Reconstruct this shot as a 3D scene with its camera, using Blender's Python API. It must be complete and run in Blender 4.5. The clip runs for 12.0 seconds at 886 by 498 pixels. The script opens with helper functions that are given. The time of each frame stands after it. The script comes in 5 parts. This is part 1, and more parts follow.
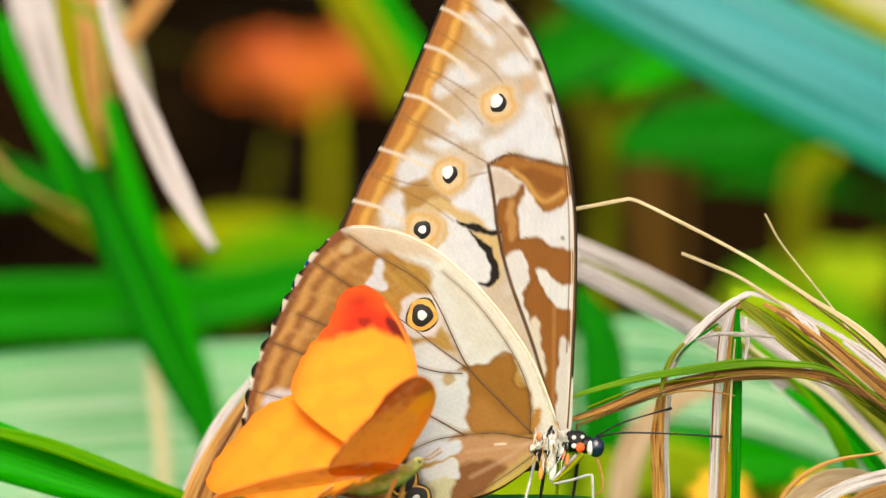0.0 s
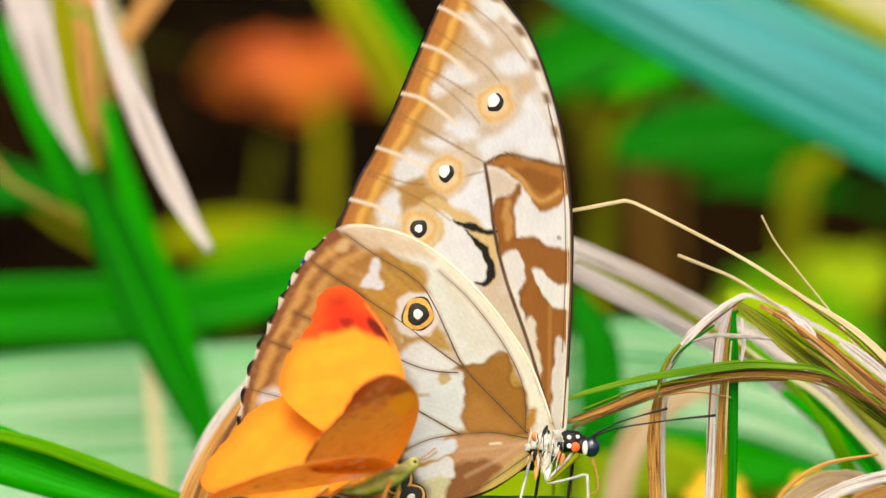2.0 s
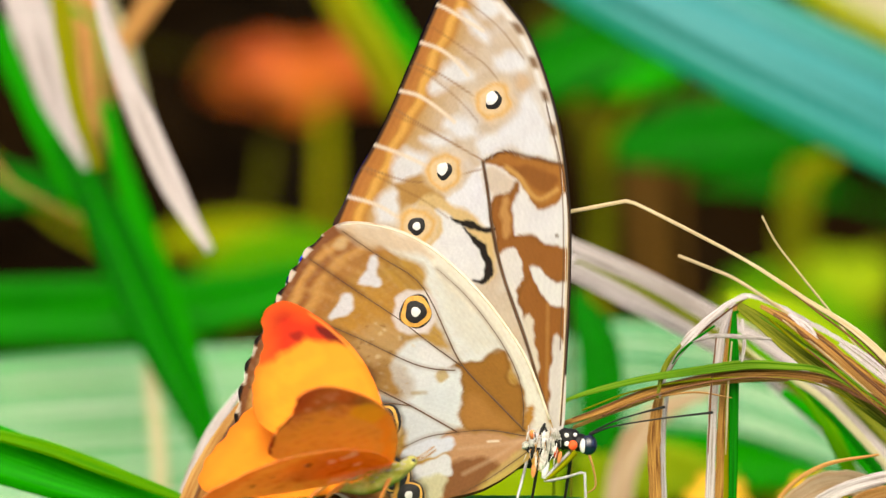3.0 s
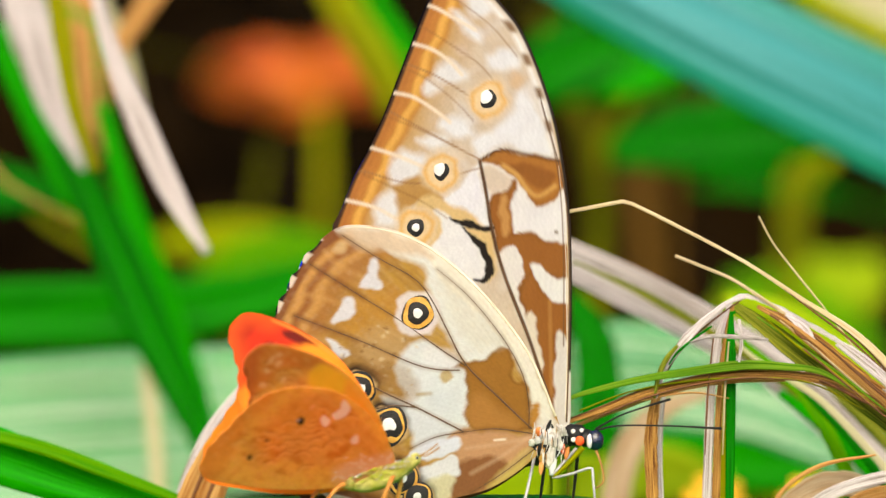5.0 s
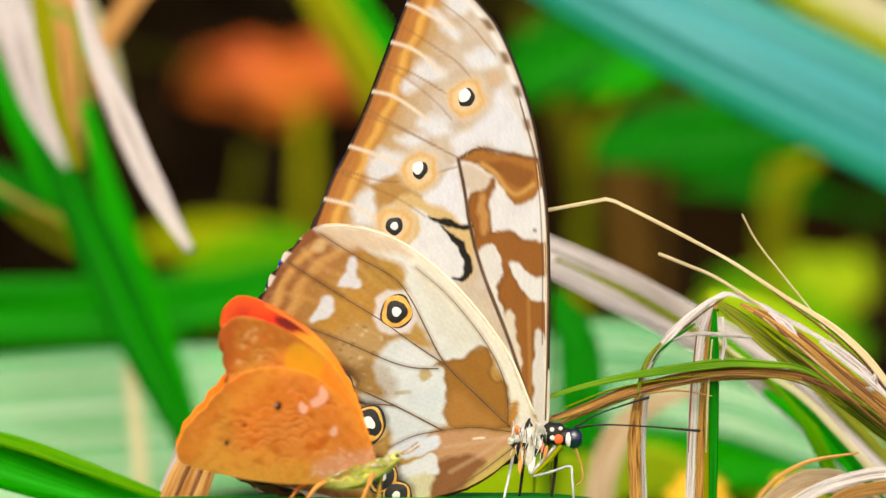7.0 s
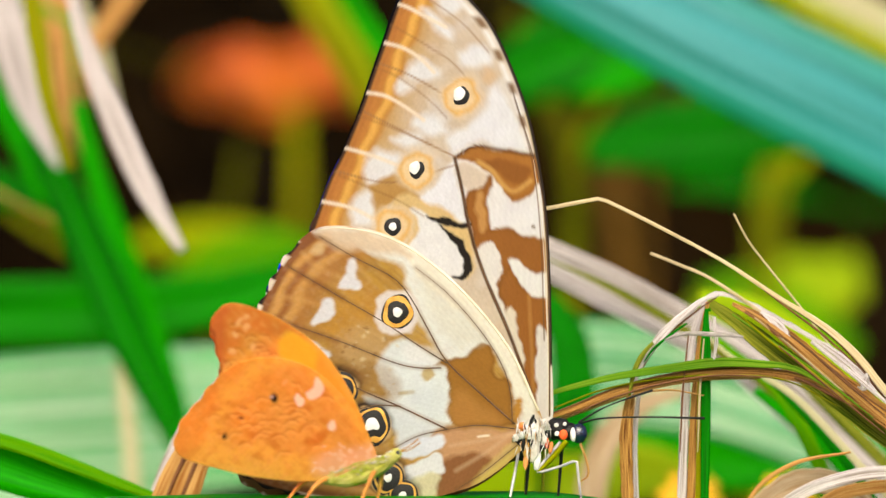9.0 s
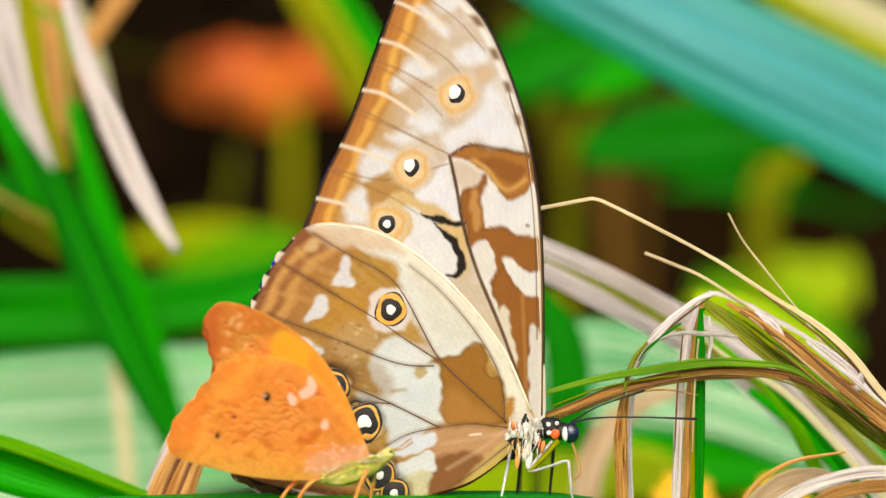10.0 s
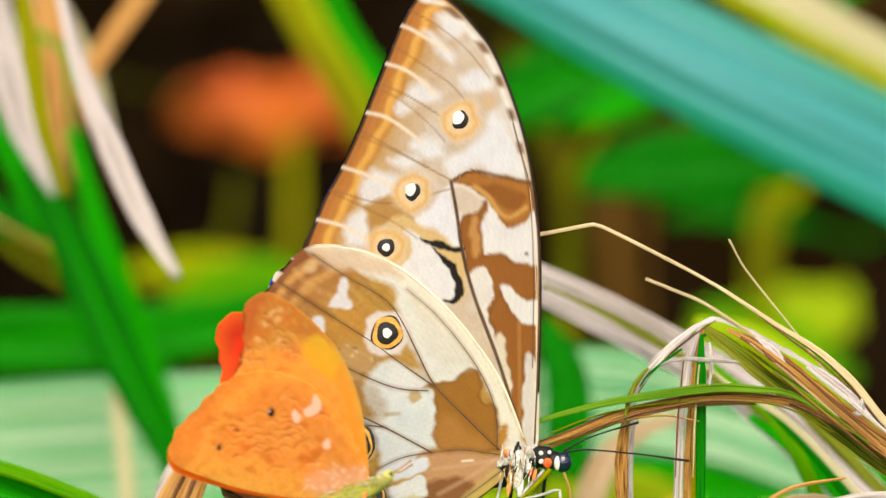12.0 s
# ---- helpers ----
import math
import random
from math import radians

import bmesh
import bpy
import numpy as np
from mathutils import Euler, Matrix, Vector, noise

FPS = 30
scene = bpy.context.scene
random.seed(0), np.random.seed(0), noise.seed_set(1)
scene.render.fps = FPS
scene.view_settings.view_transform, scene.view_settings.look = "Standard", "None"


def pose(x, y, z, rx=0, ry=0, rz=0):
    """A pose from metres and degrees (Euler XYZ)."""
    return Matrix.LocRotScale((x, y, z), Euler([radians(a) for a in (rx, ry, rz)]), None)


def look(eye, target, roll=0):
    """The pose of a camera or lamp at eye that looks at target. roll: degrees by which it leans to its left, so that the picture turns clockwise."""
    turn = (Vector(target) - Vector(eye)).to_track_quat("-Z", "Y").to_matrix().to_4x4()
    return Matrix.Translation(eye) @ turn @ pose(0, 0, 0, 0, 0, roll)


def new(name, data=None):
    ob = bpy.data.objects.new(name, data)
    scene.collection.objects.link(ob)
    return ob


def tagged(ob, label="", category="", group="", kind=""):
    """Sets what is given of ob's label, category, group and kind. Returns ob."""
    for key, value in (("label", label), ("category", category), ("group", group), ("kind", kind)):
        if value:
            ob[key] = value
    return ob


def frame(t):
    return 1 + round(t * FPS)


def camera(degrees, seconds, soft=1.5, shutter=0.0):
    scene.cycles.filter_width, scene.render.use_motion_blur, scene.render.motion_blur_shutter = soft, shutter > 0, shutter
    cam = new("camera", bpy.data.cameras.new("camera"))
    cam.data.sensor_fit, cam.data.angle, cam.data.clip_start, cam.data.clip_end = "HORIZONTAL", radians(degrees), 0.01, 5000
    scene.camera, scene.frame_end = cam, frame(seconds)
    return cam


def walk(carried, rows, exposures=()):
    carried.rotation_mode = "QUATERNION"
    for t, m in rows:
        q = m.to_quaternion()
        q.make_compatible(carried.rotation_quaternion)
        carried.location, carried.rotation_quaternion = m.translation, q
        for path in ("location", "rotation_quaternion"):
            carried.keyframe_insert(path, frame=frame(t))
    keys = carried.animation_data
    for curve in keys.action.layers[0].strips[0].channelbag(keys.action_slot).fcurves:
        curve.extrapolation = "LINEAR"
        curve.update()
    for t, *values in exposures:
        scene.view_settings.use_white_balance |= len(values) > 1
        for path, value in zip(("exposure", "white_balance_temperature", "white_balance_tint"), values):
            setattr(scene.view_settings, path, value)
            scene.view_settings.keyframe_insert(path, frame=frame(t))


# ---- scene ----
D = 1.2                      # metres from the lens to the butterflies' plane
S = 0.0001                   # one grid step on that plane: 0.1 mm
H = 0.35                     # height of the grid's middle over the ground
cam = camera(2 * math.degrees(math.atan(784 * S / D)), 12.0, soft=1.5)
cam.data.dof.use_dof = True
cam.data.dof.focus_distance = D
cam.data.dof.aperture_fstop = 15.0
# seconds, aim shift right and up in grid steps, lens height in mm
AIM = [(0, -60.8, 0.8, 3.2), (0.5, -59.7, 0.8, 3.0), (1, -57, 2.4, 2.9), (1.5, -54.2, 3.1, 2.7), (2, -54.4, 3.8, 2.5),
       (2.5, -55, 4.8, 2.3), (3, -55.1, 4.6, 2.1), (4, -54.5, 5.2, 1.8), (5, -49.8, 5.2, 1.4), (5.5, -37.5, 3.0, 1.2),
       (6, -26.4, 2.5, 1.0), (6.5, -18.6, 1.6, 0.8), (7, -20.2, 1.2, 0.6), (8, -13, 0.6, 0.3), (9, -5.7, 0.4, 0.1), (9.5, 0, 0, 0),
       (10, 3.9, -0.2, -0.2), (10.5, 3.9, 0, -0.4), (10.8, 4.2, 1.6, -0.5), (11, 4.6, 5.0, -0.6), (11.25, 4.5, 12.5, -0.8), (11.5, 4.2, 23, -1.0), (12, 2.7, 45.6, -1.3)]
walk(cam, [(t, look((0, -D, H + k / 1000), (a * S, 0, H + b * S))) for t, a, b, k in AIM])

# ---- light ----
SUN_UP, SUN_TURN = radians(36), radians(184)
world = bpy.data.worlds.new("sky")
scene.world = world
world.use_nodes = True
wn = world.node_tree.nodes
sky = wn.new("ShaderNodeTexSky")
sky.sky_type, sky.sun_disc = "NISHITA", False
sky.sun_elevation, sky.sun_rotation = SUN_UP, SUN_TURN
sky.air_density, sky.dust_density, sky.ozone_density = 0.5, 5.0, 0.5
world.node_tree.links.new(sky.outputs[0], wn["Background"].inputs[0])
wn["Background"].inputs[1].default_value = 0.15
sun = new("sun", bpy.data.lights.new("sun", "SUN"))
sun.data.energy, sun.data.angle, sun.data.color = 0.58, radians(18), (1.0, 0.95, 0.84)
sun_from = Vector((math.sin(SUN_TURN) * math.cos(SUN_UP), math.cos(SUN_TURN) * math.cos(SUN_UP), math.sin(SUN_UP)))
sun.matrix_world = look(sun_from * 5, (0, 0, 0))
scene.view_settings.exposure = 0.93
scene.view_settings.use_white_balance = True
scene.view_settings.white_balance_temperature, scene.view_settings.white_balance_tint = 7000, 3


# ---- small tools ----
def rgb(r, g, b):
    """Linear colour from eight-bit values."""
    return tuple(c / 12.92 if c < 0.0405 else ((c + 0.055) / 1.055) ** 2.4 for c in (r / 255, g / 255, b / 255))


def P(u, v, d=0.0):
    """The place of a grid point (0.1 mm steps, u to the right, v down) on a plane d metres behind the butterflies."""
    k = (D + d) / D
    return Vector(((u - 784) * S * k, d, H + (441 - v) * S * k))


def smooth(pts, n, closed=False):
    """n points along a Catmull-Rom line, evenly spaced."""
    p = np.array(pts, float)
    if closed:
        p = np.vstack([p[-1], p, p[0], p[1]])
    else:
        p = np.vstack([2 * p[0] - p[1], p, 2 * p[-1] - p[-2]])
    out = []
    for i in range(1, len(p) - 2):
        t = np.linspace(0, 1, 24, endpoint=False)[:, None]
        a, b, c, e = p[i - 1], p[i], p[i + 1], p[i + 2]
        out.append(0.5 * (2 * b + (c - a) * t + (2 * a - 5 * b + 4 * c - e) * t ** 2 + (3 * b - a - 3 * c + e) * t ** 3))
    q = np.vstack(out + [p[-2][None]])
    s = np.concatenate([[0], np.cumsum(np.linalg.norm(np.diff(q, axis=0), axis=1))])
    w = np.linspace(0, s[-1], n, endpoint=not closed)
    return np.stack([np.interp(w, s, q[:, k]) for k in range(q.shape[1])], 1)


def link_nodes(nt, *pairs):
    for a, b in pairs:
        nt.links.new(a, b)


def material(name, colors, scale=(30, 30, 30), rough=0.5, bump=0.2, bump_scale=400, translucent=0.0, coords="Object", detail=6.0,
             attribute="", metallic=0.0, sheen=0.0, spec=0.4, vary=0.12, contrast=(0.3, 0.7), tone=0.73, across=()):
    """A surface with two scales of variation and fine relief. colors: two linear colours, mixed by noise; or a painted attribute.
    across: places from 0 to 1 over a leaf's width and the tints there."""
    m = bpy.data.materials.new(name)
    m.use_nodes = True
    nt = m.node_tree
    n = nt.nodes
    b, out = n["Principled BSDF"], n["Material Output"]
    tc = n.new("ShaderNodeTexCoord")
    mp = n.new("ShaderNodeMapping")
    mp.inputs["Scale"].default_value = scale
    nz = n.new("ShaderNodeTexNoise")
    nz.inputs["Scale"].default_value, nz.inputs["Detail"].default_value = 1.0, detail
    ramp = n.new("ShaderNodeValToRGB")
    ramp.color_ramp.elements[0].position, ramp.color_ramp.elements[1].position = contrast
    ramp.color_ramp.elements[0].color, ramp.color_ramp.elements[1].color = (*[c * tone for c in colors[0]], 1), (*[c * tone for c in colors[1]], 1)
    link_nodes(nt, (tc.outputs[coords], mp.inputs[0]), (mp.outputs[0], nz.inputs["Vector"]), (nz.outputs["Fac"], ramp.inputs[0]))
    col = ramp.outputs[0]
    if attribute:
        at = n.new("ShaderNodeAttribute")
        at.attribute_name = attribute
        mul = n.new("ShaderNodeMix")
        mul.data_type, mul.blend_type = "RGBA", "MULTIPLY"
        mul.inputs[0].default_value = 1.0
        link_nodes(nt, (at.outputs["Color"], mul.inputs[6]), (col, mul.inputs[7]))
        col = mul.outputs[2]
    if across:
        sep, tint, mul = n.new("ShaderNodeSeparateXYZ"), n.new("ShaderNodeValToRGB"), n.new("ShaderNodeMix")
        while len(tint.color_ramp.elements) < len(across):
            tint.color_ramp.elements.new(0.5)
        for el, (at, c) in zip(tint.color_ramp.elements, across):
            el.position, el.color = at, (*c, 1)
        mul.data_type, mul.blend_type = "RGBA", "MULTIPLY"
        mul.inputs[0].default_value = 1.0
        link_nodes(nt, (tc.outputs["UV"], sep.inputs[0]), (sep.outputs[1], tint.inputs[0]), (col, mul.inputs[6]), (tint.outputs[0], mul.inputs[7]))
        col = mul.outputs[2]
    fine = n.new("ShaderNodeTexNoise")
    fine.inputs["Scale"].default_value, fine.inputs["Detail"].default_value = bump_scale, 4.0
    link_nodes(nt, (tc.outputs["Object"], fine.inputs["Vector"]))
    info = n.new("ShaderNodeObjectInfo")
    jit = n.new("ShaderNodeMath")
    jit.operation = "MULTIPLY_ADD"
    jit.inputs[1].default_value, jit.inputs[2].default_value = vary, 1 - vary / 2
    link_nodes(nt, (info.outputs["Random"], jit.inputs[0]))
    hsv = n.new("ShaderNodeHueSaturation")
    link_nodes(nt, (col, hsv.inputs["Color"]), (jit.outputs[0], hsv.inputs["Value"]))
    fm = n.new("ShaderNodeMath")
    fm.operation = "MULTIPLY_ADD"
    fm.inputs[1].default_value, fm.inputs[2].default_value = 0.3, rough - 0.15
    bp = n.new("ShaderNodeBump")
    bp.inputs["Strength"].default_value, bp.inputs["Distance"].default_value = bump, 0.0005
    link_nodes(nt, (fine.outputs["Fac"], fm.inputs[0]), (fm.outputs[0], b.inputs["Roughness"]), (fine.outputs["Fac"], bp.inputs["Height"]),
               (bp.outputs[0], b.inputs["Normal"]), (hsv.outputs[0], b.inputs["Base Color"]))
    b.inputs["Metallic"].default_value = metallic
    b.inputs["Specular IOR Level"].default_value = spec
    b.inputs["Sheen Weight"].default_value = sheen
    if translucent:
        tr, mx = n.new("ShaderNodeBsdfTranslucent"), n.new("ShaderNodeMixShader")
        mx.inputs[0].default_value = translucent
        link_nodes(nt, (hsv.outputs[0], tr.inputs[0]), (b.outputs[0], mx.inputs[1]), (tr.outputs[0], mx.inputs[2]), (mx.outputs[0], out.inputs[0]))
    return m


def mesh_of(name, verts, faces, mats, uv=None, index=None, color=None):
    me = bpy.data.meshes.new(name)
    me.from_pydata(np.asarray(verts, float).tolist(), [], np.asarray(faces).tolist() if not isinstance(faces, list) else faces)
    for m in mats:
        me.materials.append(m)
    if index is not None:
        me.polygons.foreach_set("material_index", np.asarray(index, np.int32))
    me.polygons.foreach_set("use_smooth", np.ones(len(me.polygons), bool))
    if uv is not None:
        lay = me.uv_layers.new(name="UVMap")
        vi = np.empty(len(me.loops), np.int32)
        me.loops.foreach_get("vertex_index", vi)
        lay.data.foreach_set("uv", np.asarray(uv, np.float32)[vi].ravel())
    if color is not None:
        ca = me.color_attributes.new("painted", "FLOAT_COLOR", "POINT")
        ca.data.foreach_set("color", np.hstack([color, np.ones((len(color), 1))]).astype(np.float32).ravel())
    me.update()
    return me


def tube_data(path, radii, sides=8, squash=1.0):
    """Rings along a path; returns verts and faces with closed ends."""
    p = np.array(path, float)
    r = np.interp(np.linspace(0, 1, len(p)), np.linspace(0, 1, len(radii)), radii)
    tang = np.gradient(p, axis=0)
    tang /= np.linalg.norm(tang, axis=1)[:, None] + 1e-12
    side = np.cross(tang, (0, 1, 0))
    side /= np.linalg.norm(side, axis=1)[:, None] + 1e-12
    up = np.cross(side, tang)
    a = np.linspace(0, 2 * np.pi, sides, endpoint=False)
    v = p[:, None] + r[:, None, None] * (np.cos(a)[None, :, None] * side[:, None] + squash * np.sin(a)[None, :, None] * up[:, None])
    n = len(p)
    faces = [(i * sides + j, i * sides + (j + 1) % sides, (i + 1) * sides + (j + 1) % sides, (i + 1) * sides + j) for i in range(n - 1) for j in range(sides)]
    faces += [tuple(range(sides - 1, -1, -1)), tuple(range((n - 1) * sides, n * sides))]
    uv = np.stack([np.repeat(np.linspace(0, 1, n), sides), np.tile(np.linspace(0, 1, sides), n)], 1)
    return v.reshape(-1, 3), faces, uv


def part(name, me, parent, label=""):
    ob = new(name, me)
    ob.parent = parent
    return tagged(ob, label)


# ---- materials ----
GREEN = material("grass_green", (rgb(0, 136, 0), rgb(34, 205, 0)), (3, 40, 1), 0.45, 0.15, 900, 0.3, "UV", spec=0.06)
DEEP = material("deep_green", (rgb(0, 84, 0), rgb(4, 146, 0)), (2, 14, 1), 0.5, 0.2, 300, 0.2, "UV", spec=0.06)
MINT = material("pale_rib_leaf", (rgb(70, 190, 92), rgb(178, 230, 188)), (1.6, 16, 1), 0.4, 0.3, 200, 0.2, "UV", 4.0, spec=0.06, contrast=(0.38, 0.64))
TEAL = material("blue_green_leaf", (rgb(0, 118, 104), rgb(96, 190, 200)), (0.5, 8, 1), 0.4, 0.3, 200, 0.15, "UV", 4.0, spec=0.06, contrast=(0.36, 0.62),
                across=((0.0, (0.9, 1.0, 0.7)), (0.25, (0.75, 0.9, 0.85)), (0.5, (1.0, 1.0, 1.0)), (0.75, (0.3, 0.72, 0.62)), (1.0, (0.05, 0.55, 0.2))))
LIME = material("lime_leaf", (rgb(140, 185, 0), rgb(200, 228, 40)), (20, 20, 20), 0.5, 0.2, 200, 0.3, spec=0.06)
OLIVE = material("olive_leaf", (rgb(80, 92, 0), rgb(172, 172, 10)), (15, 15, 15), 0.55, 0.2, 200, 0.25, spec=0.06)
DRY = material("dry_pale_grass", (rgb(146, 130, 120), rgb(238, 230, 232)), (2.5, 16, 1), 0.6, 0.3, 700, 0.2, "UV", 4.0, contrast=(0.36, 0.56))
STRAW = material("straw", (rgb(185, 155, 105), rgb(240, 225, 185)), (8, 6, 1), 0.55, 0.3, 1500, 0.1, "UV", 4.0)
BROWN = material("dry_brown_grass", (rgb(104, 52, 6), rgb(232, 176, 92)), (5, 12, 1), 0.6, 0.4, 900, 0.2, "UV", 8.0, contrast=(0.36, 0.66), spec=0.15)
ARCH = material("arched_grass", (rgb(46, 122, 4), rgb(150, 190, 50)), (1.6, 5, 1), 0.5, 0.3, 900, 0.25, "UV", 4.0, spec=0.06)
OLIVE_STREAK = material("olive_streaked_grass", (rgb(58, 84, 2), rgb(170, 172, 56)), (2.4, 9, 1), 0.55, 0.3, 700, 0.2, "UV", 7.0, spec=0.06, contrast=(0.36, 0.68))
TAN = material("tan_grass", (rgb(168, 100, 30), rgb(236, 190, 116)), (2, 12, 1), 0.6, 0.3, 900, 0.2, "UV", 4.0, spec=0.15)
MINT_RIB = material("pale_rib", (rgb(170, 225, 165), rgb(225, 246, 215)), (3, 3, 1), 0.5, 0.2, 300, 0.15, "UV", spec=0.06)
TEAL_RIB = material("teal_rib", (rgb(60, 160, 160), rgb(130, 200, 205)), (3, 3, 1), 0.5, 0.2, 300, 0.1, "UV", spec=0.06)
BROWN_DARK = material("dark_dry_rib", (rgb(70, 36, 10), rgb(150, 95, 45)), (6, 6, 1), 0.6, 0.3, 900, 0.0, "UV")
GREY = material("grey_dry_vein", (rgb(120, 112, 104), rgb(196, 188, 186)), (9, 3, 1), 0.6, 0.3, 600, 0.1, "UV")
EMERALD = material("emerald_leaf", (rgb(0, 138, 66), rgb(140, 216, 168)), (1.4, 10, 1), 0.45, 0.3, 200, 0.2, "UV", 4.0, spec=0.06, contrast=(0.42, 0.64))
# Darker copy of GREEN, with the undergrowth's shade in its colour.
GREEN_SHADE = material("green_shade_tone", (rgb(0, 110, 0), rgb(20, 178, 0)), (3, 10, 1), 0.5, 0.2, 300, 0.25, "UV", 5.0, spec=0.06, tone=0.68)
MEADOW = material("meadow_green", (rgb(52, 150, 0), rgb(120, 186, 4)), (3, 12, 1), 0.5, 0.2, 300, 0.25, "UV", 5.0, spec=0.06)
# Darker copy of OLIVE: shade mixed into the colour.
OLIVE_SHADE = material("olive_leaf_shade_tone", (rgb(52, 58, 0), rgb(112, 112, 10)), (3, 9, 1), 0.6, 0.2, 200, 0.2, "UV", 5.0, spec=0.05)
TAN_PALE = material("beige_dry_leaf", (rgb(176, 140, 96), rgb(230, 210, 176)), (3, 10, 1), 0.6, 0.3, 500, 0.2, "UV", 6.0, spec=0.1)
# Withered brown, darkened in colour as shade; also the abdomen's brown.
TAN_SHADE = material("withered_brown_shade_tone", (rgb(74, 50, 10), rgb(128, 94, 38)), (3, 9, 1), 0.6, 0.2, 200, 0.2, "UV", 5.0, spec=0.05)
MOSS = material("moss_leaf", (rgb(120, 138, 0), rgb(182, 194, 8)), (15, 15, 15), 0.55, 0.2, 200, 0.25, spec=0.06, tone=0.8)
# Near black: the bank's deep shade is put into soil and litter colours.
SOIL = material("soil_shade_in_colour", (rgb(2, 1, 0), rgb(25, 14, 1)), (5, 5, 5), 0.95, 0.8, 60, 0, spec=0.03)
LITTER = material("fallen_leaf_shade_in_colour", (rgb(6, 4, 0), rgb(44, 27, 2)), (6, 6, 6), 0.8, 0.4, 200, 0.1, spec=0.06)
PETAL = material("orange_petal", (rgb(215, 60, 14), rgb(250, 140, 30)), (14, 14, 14), 0.5, 0.2, 200, 0.3, tone=0.66)
YELLOW = material("yellow_petal", (rgb(240, 170, 10), rgb(255, 215, 60)), (30, 30, 30), 0.5, 0.2, 200, 0.3, tone=1.0)
CREAM = material("cream_leaf", (rgb(190, 190, 130), rgb(232, 222, 186)), (1, 9, 1), 0.5, 0.2, 200, 0.2, "UV", 3.0)
WING_BACK = material("wing_scales_upper", ((0.92, 0.92, 0.92), (1, 1, 1)), (300, 300, 300), 0.6, 0.2, 2600, 0.93, attribute="painted", vary=0.0, spec=0.2, tone=1.0)
AMBER_BACK = material("orange_scales_upper", ((0.92, 0.9, 0.9), (1, 1, 1)), (260, 260, 260), 0.6, 0.3, 1200, 0.94, attribute="painted", vary=0.0, spec=0.2, tone=1.0)
WING = material("wing_scales", ((0.93, 0.92, 0.93), (1, 1, 1)), (420, 420, 420), 0.6, 0.12, 2600, 0.45, attribute="painted", tone=0.84, vary=0.0, spec=0.25)
BLUE = material("blue_wing_scales", ((0.8, 0.8, 0.8), (1, 1, 1)), (250, 250, 250), 0.5, 0.2, 1800, 0, attribute="painted", metallic=0.0, vary=0.0, spec=0.04, tone=1.0)
AMBER_TOP = material("smooth_orange_scales", ((0.96, 0.95, 0.95), (1, 1, 1)), (160, 160, 160), 0.6, 0.15, 900, 0.35, attribute="painted", vary=0.0, spec=0.15, tone=1.0)
AMBER = material("orange_wing_scales", ((0.92, 0.94, 0.94), (1, 1, 1)), (260, 260, 260), 0.6, 0.9, 300, 0.7, attribute="painted", vary=0.0, spec=0.2, tone=1.0)
VEIN = material("wing_vein", (rgb(66, 40, 18), rgb(112, 76, 38)), (400, 400, 400), 0.5, 0.1, 3000)
VEIN_PALE = material("pale_wing_vein", (rgb(236, 222, 190), rgb(250, 242, 220)), (400, 400, 400), 0.5, 0.1, 3000)
BLACK = material("black_scales", (rgb(8, 7, 8), rgb(26, 24, 26)), (500, 500, 500), 0.5, 0.3, 3000, spec=0.3)
WHITE = material("white_scales", (rgb(222, 220, 222), rgb(250, 248, 246)), (500, 500, 500), 0.6, 0.3, 3000, spec=0.2)
GOLD = material("gold_scales", (rgb(190, 132, 48), rgb(232, 184, 92)), (500, 500, 500), 0.55, 0.3, 3000, spec=0.2, tone=0.78)
ORANGE = material("orange_body_scales", (rgb(206, 112, 50), rgb(240, 164, 100)), (500, 500, 500), 0.6, 0.3, 3000, spec=0.2, tone=0.9)
RED = material("red_scales", (rgb(205, 60, 25), rgb(245, 115, 60)), (500, 500, 500), 0.6, 0.3, 3000, spec=0.2, tone=1.0)
EYE = material("insect_eye", (rgb(8, 12, 25), rgb(25, 40, 75)), (900, 900, 900), 0.15, 0.2, 5000, spec=0.7)
HAIR = material("body_hair", (rgb(196, 188, 176), rgb(250, 246, 240)), (700, 700, 700), 0.8, 0.9, 2500, spec=0.1)
FUZZ = material("green_body_hair", (rgb(190, 190, 66), rgb(232, 226, 140)), (500, 500, 500), 0.8, 0.9, 2500, spec=0.1)
LEG = material("grey_leg", (rgb(150, 145, 150), rgb(225, 220, 225)), (300, 300, 300), 0.5, 0.3, 2500)
LEG_ORANGE = material("orange_leg", (rgb(215, 120, 40), rgb(250, 180, 90)), (300, 300, 300), 0.5, 0.3, 2500)


# ---- ground and background ----
def ground():
    n = 60
    g = np.concatenate([-np.geomspace(400, 0.15, n)[:-1], np.linspace(-0.15, 0.15, 9), np.geomspace(0.15, 400, n)[1:]])
    x, y = np.meshgrid(g, g)
    r = np.hypot(x, y)
    z = -0.02 + 0.012 * np.sin(x * 3.1 + 1) * np.sin(y * 2.7) * np.clip(r, 0, 1)
    z += np.clip((y - 2.0) / 1.6, 0, 1) ** 1.3 * 1.7 * np.exp(-(x / 9) ** 2) * np.exp(-np.clip(y - 4.5, 0, 99) / 3)
    m = len(g)
    i = np.arange(m * m).reshape(m, m)
    f = np.stack([i[:-1, :-1], i[:-1, 1:], i[1:, 1:], i[1:, :-1]], -1).reshape(-1, 4)
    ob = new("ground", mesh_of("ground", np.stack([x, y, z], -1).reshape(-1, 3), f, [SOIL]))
    return tagged(ob, "bare soil rising to a bank, shade put into its colour", "ground", kind="structure")


